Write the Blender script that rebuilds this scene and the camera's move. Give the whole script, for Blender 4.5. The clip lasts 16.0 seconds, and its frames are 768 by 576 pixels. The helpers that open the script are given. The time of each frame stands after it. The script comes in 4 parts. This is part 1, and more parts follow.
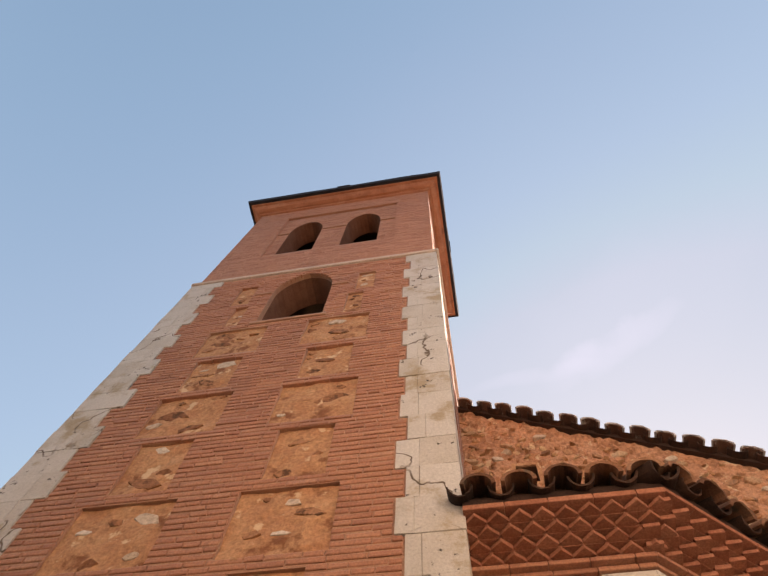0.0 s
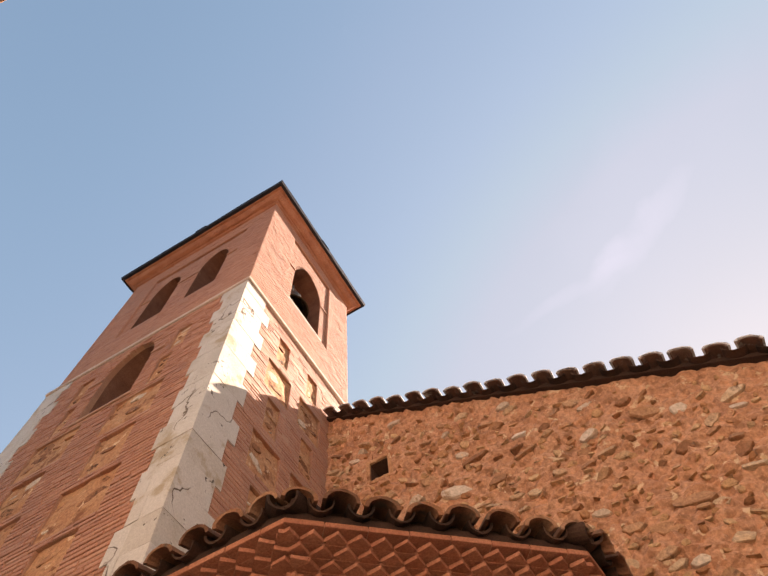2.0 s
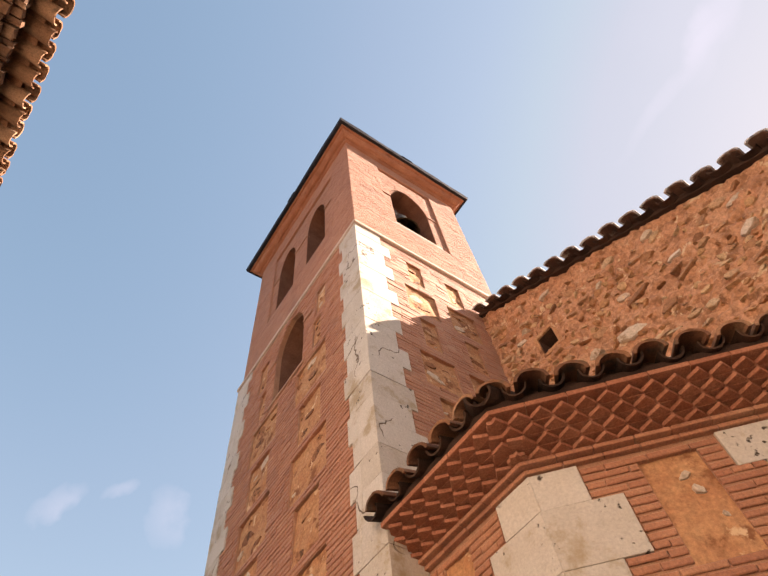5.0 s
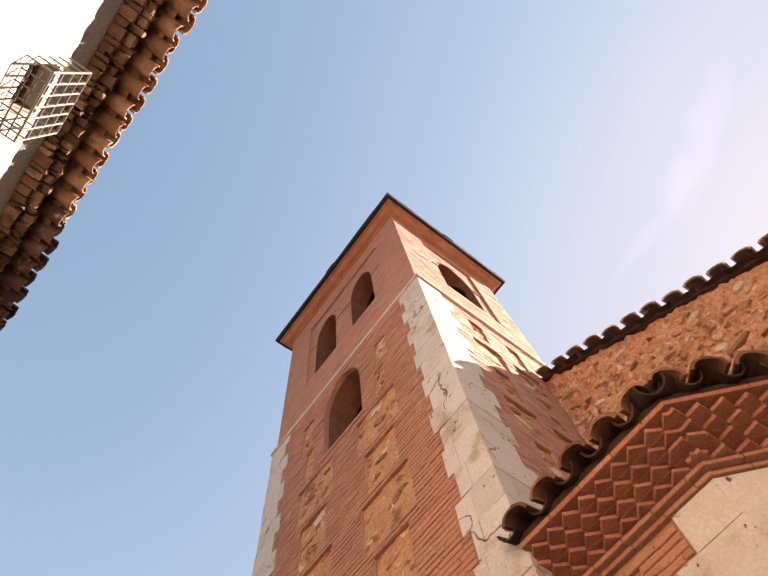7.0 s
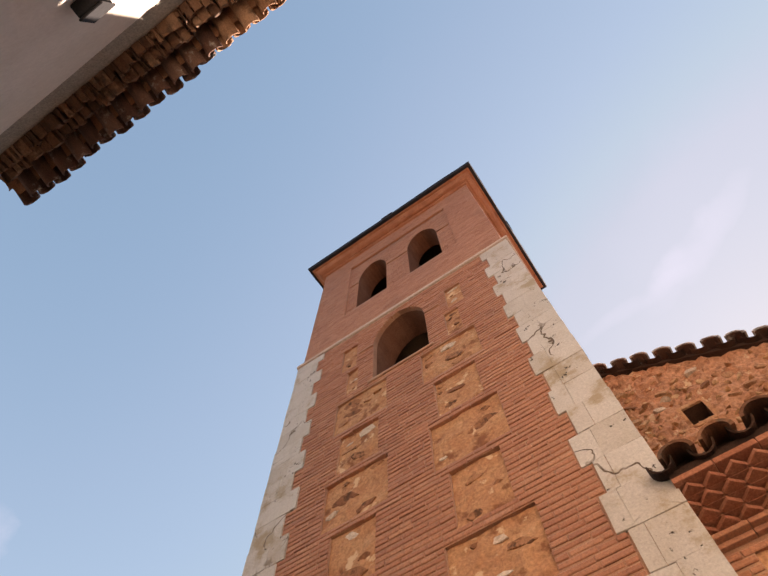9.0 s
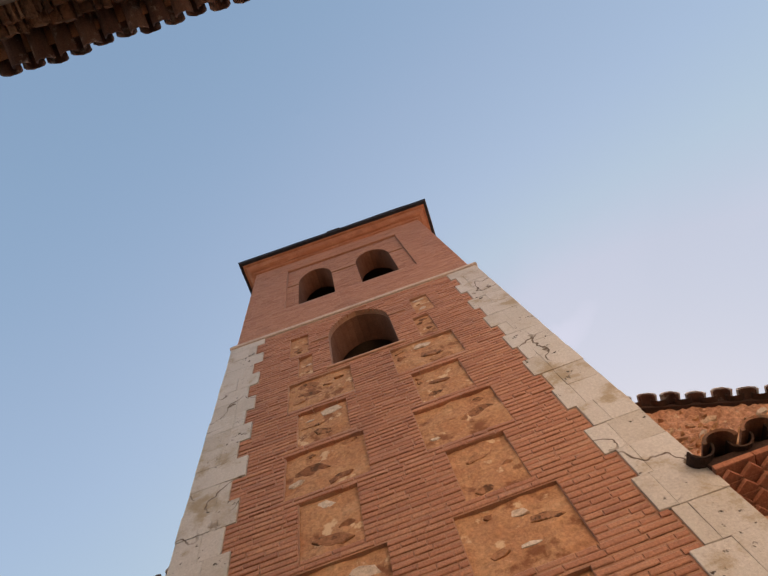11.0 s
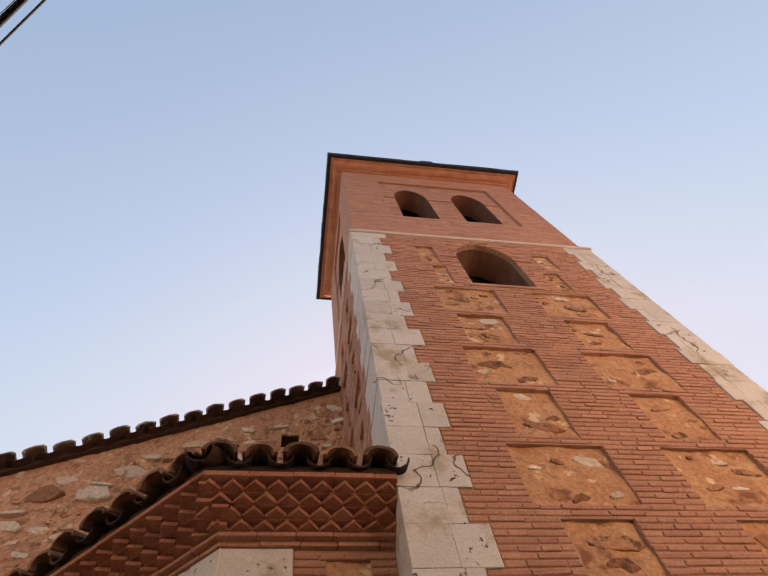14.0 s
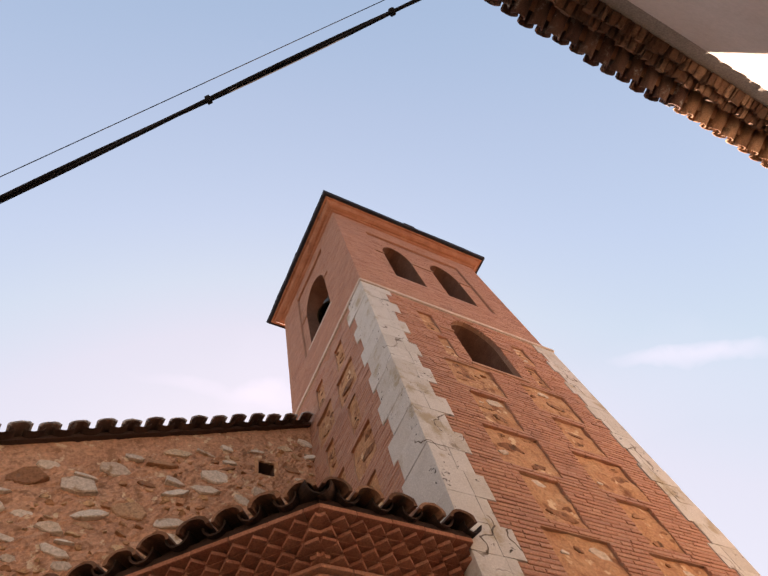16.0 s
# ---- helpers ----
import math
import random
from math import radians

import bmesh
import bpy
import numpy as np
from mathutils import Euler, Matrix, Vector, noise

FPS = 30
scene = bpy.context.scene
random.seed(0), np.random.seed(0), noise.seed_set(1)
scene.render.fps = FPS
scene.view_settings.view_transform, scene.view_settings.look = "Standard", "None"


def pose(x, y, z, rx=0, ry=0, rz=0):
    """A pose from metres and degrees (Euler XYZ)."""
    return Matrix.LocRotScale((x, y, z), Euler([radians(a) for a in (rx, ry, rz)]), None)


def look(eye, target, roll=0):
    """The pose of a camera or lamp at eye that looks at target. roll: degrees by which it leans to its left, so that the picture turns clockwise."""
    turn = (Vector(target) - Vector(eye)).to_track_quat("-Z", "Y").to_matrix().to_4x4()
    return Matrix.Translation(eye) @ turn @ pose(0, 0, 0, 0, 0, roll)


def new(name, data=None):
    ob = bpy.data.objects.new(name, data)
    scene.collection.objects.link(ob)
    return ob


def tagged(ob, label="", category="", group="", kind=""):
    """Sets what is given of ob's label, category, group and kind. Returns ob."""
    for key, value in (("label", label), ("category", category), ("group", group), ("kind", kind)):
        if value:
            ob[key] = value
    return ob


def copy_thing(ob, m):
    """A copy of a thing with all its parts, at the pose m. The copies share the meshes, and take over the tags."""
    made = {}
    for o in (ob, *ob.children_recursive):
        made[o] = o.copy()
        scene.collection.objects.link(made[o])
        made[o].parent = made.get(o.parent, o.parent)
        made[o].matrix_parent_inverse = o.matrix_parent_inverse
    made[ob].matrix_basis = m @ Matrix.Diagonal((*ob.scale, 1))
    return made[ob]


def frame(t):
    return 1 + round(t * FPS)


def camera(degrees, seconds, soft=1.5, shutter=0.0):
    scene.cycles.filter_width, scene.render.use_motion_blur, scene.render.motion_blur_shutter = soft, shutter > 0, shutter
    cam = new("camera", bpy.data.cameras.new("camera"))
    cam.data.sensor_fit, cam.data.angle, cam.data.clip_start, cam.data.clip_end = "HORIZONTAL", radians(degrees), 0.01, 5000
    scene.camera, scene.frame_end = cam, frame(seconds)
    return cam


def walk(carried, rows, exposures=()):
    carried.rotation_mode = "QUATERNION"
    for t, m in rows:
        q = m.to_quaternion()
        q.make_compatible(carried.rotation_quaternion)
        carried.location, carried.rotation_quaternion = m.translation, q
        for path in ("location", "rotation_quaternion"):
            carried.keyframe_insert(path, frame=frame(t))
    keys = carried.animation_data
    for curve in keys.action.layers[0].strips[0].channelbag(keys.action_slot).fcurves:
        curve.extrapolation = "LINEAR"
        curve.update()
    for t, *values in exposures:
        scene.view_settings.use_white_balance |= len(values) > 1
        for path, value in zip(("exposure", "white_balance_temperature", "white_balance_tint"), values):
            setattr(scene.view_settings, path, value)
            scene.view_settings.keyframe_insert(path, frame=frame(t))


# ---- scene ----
cam = camera(66.1, 16.0)
PATH = [
    (0, (0.183, 0.194, 1.852), (-0.029, 0.913, 3.706), 7.4),
    (0.5, (1.138, 0.282, 1.909), (0.783, 0.92, 3.771), 9.8),
    (1, (1.846, 0.399, 1.932), (1.607, 0.985, 3.829), -6.5),
    (1.5, (2.57, 0.575, 2.056), (2.27, 1.33, 3.883), -10.0),
    (2, (3.271, 0.841, 2.144), (2.969, 1.596, 3.971), -9.0),
    (2.5, (3.707, 0.98, 2.123), (3.193, 1.648, 3.936), -9.5),
    (3, (3.997, 0.972, 2.157), (3.1, 1.689, 3.795), -7.7),
    (3.5, (4.003, 0.984, 2.093), (3.053, 1.592, 3.745), -4.1),
    (3.7, (4.027, 1.01, 2.07), (3.021, 1.619, 3.688), -3.5),
    (5.8, (2.531, 0.574, 2.062), (1.93, 1.215, 3.858), -11.8),
    (6, (2.404, 0.569, 2.052), (1.807, 1.164, 3.866), -9.7),
    (6.5, (2.139, 0.512, 2.044), (1.646, 1.078, 3.898), -11.5),
    (7, (1.742, 0.4, 2.007), (1.291, 0.926, 3.883), -12.8),
    (7.5, (1.391, 0.137, 1.977), (0.829, 0.734, 3.801), -9.6),
    (8, (0.985, 0.078, 1.941), (0.439, 0.665, 3.774), -0.0),
    (8.5, (0.423, -0.056, 1.897), (0.056, 0.586, 3.755), -5.9),
    (9, (-0.022, -0.067, 1.933), (-0.427, 0.53, 3.799), -0.4),
    (9.5, (-0.458, -0.079, 1.956), (-0.749, 0.48, 3.854), -3.8),
    (9.6, (-0.536, -0.063, 1.949), (-0.836, 0.492, 3.847), -3.3),
    (9.7, (-0.627, -0.062, 1.953), (-0.892, 0.489, 3.857), -4.5),
    (11.8, (-2.512, 0.25, 1.949), (-2.349, 0.859, 3.847), -23.5),
    (12, (-2.733, 0.204, 1.909), (-2.612, 0.771, 3.823), -15.7),
    (12.5, (-3.291, 0.176, 1.845), (-3.12, 0.904, 3.7), -12.4),
    (13, (-3.857, 0.279, 1.779), (-3.714, 1.1, 3.597), -13.0),
    (13.5, (-4.406, 0.284, 1.765), (-4.162, 1.051, 3.595), -17.3),
    (14, (-4.788, 0.294, 1.787), (-4.498, 1.066, 3.61), -15.2),
    (14.5, (-5.316, 0.332, 1.769), (-4.958, 1.067, 3.594), -20.1),
    (15, (-5.758, 0.347, 1.778), (-5.141, 1.05, 3.546), -26.3),
    (15.5, (-6.329, 0.502, 1.764), (-5.621, 1.102, 3.536), -32.6),
    (16, (-6.837, 0.378, 1.688), (-6.189, 0.928, 3.498), -26.4),
]
EXPOSURES = [(0, 2.32, 8400, 26), (0.5, 2.36, 8400, 26), (2, 2.30, 8500, 27), (2.5, 2.18, 8400, 27), (3, 2.38, 8600, 27), (6, 2.40, 8600, 28), (6.5, 2.48, 8650, 29), (7, 2.48, 8650, 29), (8, 2.37, 8500, 28), (9.5, 2.32, 8450, 27), (12.0, 2.10, 8050, 24), (12.5, 2.16, 8050, 24), (13, 2.48, 8800, 30), (14, 2.5, 9000, 33), (16, 2.56, 9000, 33)]
walk(cam, [(t, look(eye, target, roll)) for t, eye, target, roll in PATH], EXPOSURES)

# ---- world and sun ----
SUN = Vector((0.375, 1.0, 0.775)).normalized()
sun = new("sun", bpy.data.lights.new("sun", "SUN"))
sun.data.energy, sun.data.angle, sun.data.color = 4.5, radians(0.5), (1.0, 0.97, 0.92)
sun.matrix_world = Matrix.Translation((10, 30, 30)) @ SUN.to_track_quat("Z", "Y").to_matrix().to_4x4()
world = bpy.data.worlds.new("sky")
scene.world = world
world.use_nodes = True
wt = world.node_tree
sky = wt.nodes.new("ShaderNodeTexSky")
sky.sky_type, sky.sun_disc = "NISHITA", False
sky.sun_elevation, sky.sun_rotation = math.asin(SUN.z), math.atan2(SUN.x, SUN.y)
sky.altitude, sky.air_density, sky.dust_density, sky.ozone_density = 600, 1.0, 0.9, 1.0
wt.nodes["Background"].inputs[1].default_value = 0.068


def wisp(direction, across, length, width, scale, gain, seed):
    """A thin streak of cirrus round a direction of the sky, drawn out along 'across'."""
    n, l = wt.nodes.new, wt.links.new
    d = Vector(direction).normalized()
    a = Vector(across)
    a = (a - d * a.dot(d)).normalized()
    b = d.cross(a)
    co = n("ShaderNodeTexCoord")

    def dot(v):
        q = n("ShaderNodeVectorMath")
        q.operation = "DOT_PRODUCT"
        l(co.outputs["Generated"], q.inputs[0])
        q.inputs[1].default_value = v
        return q.outputs["Value"]

    def calc(op, x, y=None):
        q = n("ShaderNodeMath")
        q.operation, q.use_clamp = op, op == "SUBTRACT"
        for i, s in enumerate((x, y)):
            if isinstance(s, (int, float)):
                q.inputs[i].default_value = s
            elif s is not None:
                l(s, q.inputs[i])
        return q.outputs[0]
    tex = n("ShaderNodeTexNoise")
    tex.inputs["Scale"].default_value, tex.inputs["Detail"].default_value = scale, 6
    mp = n("ShaderNodeMapping")
    mp.inputs["Location"].default_value = (seed, seed * 2, 0)
    l(co.outputs["Generated"], mp.inputs[0])
    l(mp.outputs[0], tex.inputs[0])
    bend = calc("MULTIPLY", calc("ADD", tex.outputs[0], -0.5), width * 2.2)
    u = calc("DIVIDE", dot(a), length)
    v = calc("DIVIDE", calc("ADD", dot(b), bend), width)
    r = calc("ADD", calc("MULTIPLY", u, u), calc("MULTIPLY", v, v))
    shape = calc("MULTIPLY", calc("SUBTRACT", 1.0, r), tex.outputs[0])
    front = calc("GREATER_THAN", dot(d), 0.3)
    return calc("MULTIPLY", calc("MULTIPLY", shape, front), gain)


CLOUDS = [
    ((0.24, 0.475, 0.845), (0.3, -0.16, 0.0), 0.13, 0.030, 14, 0.62, 1.3),
    ((0.12, 0.515, 0.845), (0.3, -0.03, 0.0), 0.14, 0.014, 14, 0.30, 1.3),
    ((0.25, 0.46, 0.845), (0.3, -0.2, 0.1), 0.30, 0.12, 4, 0.16, 5.3),
    ((0.73, 0.13, 0.67), (0.13, -0.14, -0.11), 0.13, 0.018, 16, 0.62, 2.1),
    ((0.70, 0.20, 0.68), (0.13, -0.14, -0.11), 0.25, 0.08, 5, 0.12, 3.1),
    ((-0.80, 0.04, 0.60), (-0.3, -0.4, -0.4), 0.045, 0.020, 26, 0.42, 7.7),
    ((-0.77, 0.11, 0.63), (-0.3, -0.4, -0.3), 0.03, 0.012, 28, 0.38, 9.1),
    ((-0.77, 0.19, 0.61), (-0.2, 0.3, -0.5), 0.05, 0.030, 26, 0.42, 4.4),
]
cover = None
for c in CLOUDS:
    w = wisp(*c)
    if cover is not None:
        q = wt.nodes.new("ShaderNodeMath")
        q.operation = "ADD"
        wt.links.new(cover, q.inputs[0])
        wt.links.new(w, q.inputs[1])
        w = q.outputs[0]
    cover = w
veil = wt.nodes.new("ShaderNodeMix")
veil.data_type, veil.clamp_factor = "RGBA", True
wt.links.new(cover, veil.inputs["Factor"])
# thin high haze: softens the glare round the sun and pales the blue


def vec(op, x, y):
    q = wt.nodes.new("ShaderNodeVectorMath")
    q.operation = op
    for i, s in enumerate((x, y)):
        if isinstance(s, tuple):
            q.inputs[i].default_value = s
        else:
            wt.links.new(s, q.inputs[i])
    return q.outputs[0]


hazy = vec("DIVIDE", sky.outputs[0], vec("ADD", vec("MULTIPLY", sky.outputs[0], (0.18, 0.24, 0.27)), (1.0, 1.0, 1.0)))
hazy = vec("MULTIPLY", hazy, (1.14, 1.49, 1.66))
glare = vec("MAXIMUM", vec("SUBTRACT", hazy, (1.50, 1.97, 2.68)), (0.0, 0.0, 0.0))
hazy = vec("SUBTRACT", hazy, vec("MULTIPLY", glare, (0.66, 0.66, 0.66)))
deep = vec("MAXIMUM", vec("SUBTRACT", (0.85, 1.30, 2.2), hazy), (0.0, 0.0, 0.0))
hazy = vec("SUBTRACT", hazy, vec("MULTIPLY", deep, (0.30, 0.25, 0.20)))
wt.links.new(hazy, veil.inputs["A"])
veil.inputs["B"].default_value = (2.2, 2.65, 3.6, 1)
wt.links.new(veil.outputs["Result"], wt.nodes["Background"].inputs[0])


# ---- materials ----
def surface(name, ramp, scale=6.0, rough=0.9, bump=0.3, bump_scale=60.0, vary="", stain=None, stain_scale=2.0, stain_at=(0.55, 0.7), pits=0.0, pit_scale=25.0, metal=0.0, stretch=(1, 1, 1), fine=0.35, cracks=False, patch=None, spread=0.7, spec=0.25, sheen=0.0):
    """Noise through a colour ramp, finer grain over it, stains with edges, pits and relief. vary: 'object' or 'island' shifts each piece."""
    m = bpy.data.materials.new(name)
    m.use_nodes = True
    t = m.node_tree
    n, l = t.nodes.new, t.links.new
    bsdf = t.nodes["Principled BSDF"]
    geo, info, co = n("ShaderNodeNewGeometry"), n("ShaderNodeObjectInfo"), n("ShaderNodeMapping")
    l(geo.outputs["Position"], co.inputs[0])
    co.inputs["Scale"].default_value = stretch

    def noise_tex(s, detail=5.0, roughness=0.6):
        q = n("ShaderNodeTexNoise")
        q.inputs["Scale"].default_value, q.inputs["Detail"].default_value, q.inputs["Roughness"].default_value = s, detail, roughness
        l(co.outputs[0], q.inputs["Vector"])
        return q.outputs[0]

    def calc(op, x, y):
        q = n("ShaderNodeMath")
        q.operation = op
        for i, s in enumerate((x, y)):
            if isinstance(s, (int, float)):
                q.inputs[i].default_value = s
            else:
                l(s, q.inputs[i])
        return q.outputs[0]

    def blend(fac, a, b, mode="MIX"):
        q = n("ShaderNodeMix")
        q.data_type, q.blend_type = "RGBA", mode
        l(fac, q.inputs["Factor"])
        for key, s in (("A", a), ("B", b)):
            if isinstance(s, tuple):
                q.inputs[key].default_value = (*s, 1)
            else:
                l(s, q.inputs[key])
        return q.outputs["Result"]
    base = noise_tex(scale)
    value = calc("ADD", calc("MULTIPLY", calc("ADD", base, -0.5), 1.5), 0.5)
    if vary:
        r = info.outputs["Random"] if vary == "object" else geo.outputs["Random Per Island"]
        value = calc("ADD", calc("MULTIPLY", value, 1.0 - spread), calc("MULTIPLY", r, spread))
    cr = n("ShaderNodeValToRGB")
    while len(cr.color_ramp.elements) < len(ramp):
        cr.color_ramp.elements.new(0.5)
    for i, (e, c) in enumerate(zip(cr.color_ramp.elements, ramp)):
        e.position, e.color = i / (len(ramp) - 1), (*c, 1)
    l(value, cr.inputs[0])
    col = cr.outputs[0]
    grain = noise_tex(bump_scale, 4.0, 0.7)
    gr = n("ShaderNodeMapRange")
    gr.inputs["From Min"].default_value, gr.inputs["From Max"].default_value = 0.3, 0.7
    gr.inputs["To Min"].default_value, gr.inputs["To Max"].default_value = 1 - fine, 1 + fine * 0.6
    l(grain, gr.inputs[0])
    mul = n("ShaderNodeVectorMath")
    mul.operation = "SCALE"
    l(col, mul.inputs[0])
    l(gr.outputs[0], mul.inputs["Scale"])
    col = mul.outputs[0]
    if stain:
        st = n("ShaderNodeMapRange")
        st.interpolation_type = "SMOOTHSTEP"
        st.inputs["From Min"].default_value, st.inputs["From Max"].default_value = stain_at
        l(noise_tex(stain_scale, 7.0, 0.65), st.inputs[0])
        col = blend(st.outputs[0], col, stain)
    if patch:
        pa = n("ShaderNodeMapRange")
        pa.inputs["From Min"].default_value, pa.inputs["From Max"].default_value = 0.60, 0.64
        l(noise_tex(patch[1], 6.0, 0.62), pa.inputs[0])
        col = blend(pa.outputs[0], col, patch[0])
    height = calc("ADD", calc("MULTIPLY", grain, 0.6), calc("MULTIPLY", base, 0.8))
    if pits:
        pt = n("ShaderNodeMapRange")
        pt.inputs["From Min"].default_value, pt.inputs["From Max"].default_value = 1 - pits, 1 - pits * 0.75
        pt.clamp = True
        l(calc("ADD", calc("MULTIPLY", noise_tex(pit_scale, 3.0, 0.5), 0.75), calc("MULTIPLY", noise_tex(pit_scale * 0.16, 2.0, 0.5), 0.5)), pt.inputs[0])
        col = blend(pt.outputs[0], col, (0.07, 0.05, 0.035))
        height = calc("SUBTRACT", height, calc("MULTIPLY", pt.outputs[0], 1.5))
    if cracks:
        thin = n("ShaderNodeMapRange")
        thin.inputs["From Min"].default_value, thin.inputs["From Max"].default_value = 0.003, 0.008
        thin.inputs["To Min"].default_value, thin.inputs["To Max"].default_value = 1.0, 0.0
        q = n("ShaderNodeMath")
        q.operation = "ABSOLUTE"
        l(calc("SUBTRACT", noise_tex(1.5, 4.0, 0.42), 0.5), q.inputs[0])
        l(q.outputs[0], thin.inputs[0])
        where = n("ShaderNodeMapRange")
        where.inputs["From Min"].default_value, where.inputs["From Max"].default_value = 0.58, 0.64
        l(noise_tex(1.1, 2.0, 0.5), where.inputs[0])
        line = calc("MULTIPLY", thin.outputs[0], where.outputs[0])
        col = blend(line, col, (0.14, 0.095, 0.06))
        height = calc("SUBTRACT", height, line)
    l(col, bsdf.inputs["Base Color"])
    bsdf.inputs["Roughness"].default_value, bsdf.inputs["Metallic"].default_value = rough, metal
    bsdf.inputs["Specular IOR Level"].default_value = spec if not metal else 0.5
    bsdf.inputs["Sheen Weight"].default_value, bsdf.inputs["Sheen Roughness"].default_value = sheen, 0.45
    bp = n("ShaderNodeBump")
    bp.inputs["Strength"].default_value, bp.inputs["Distance"].default_value = bump, 0.02
    l(height, bp.inputs["Height"])
    l(bp.outputs[0], bsdf.inputs["Normal"])
    return m


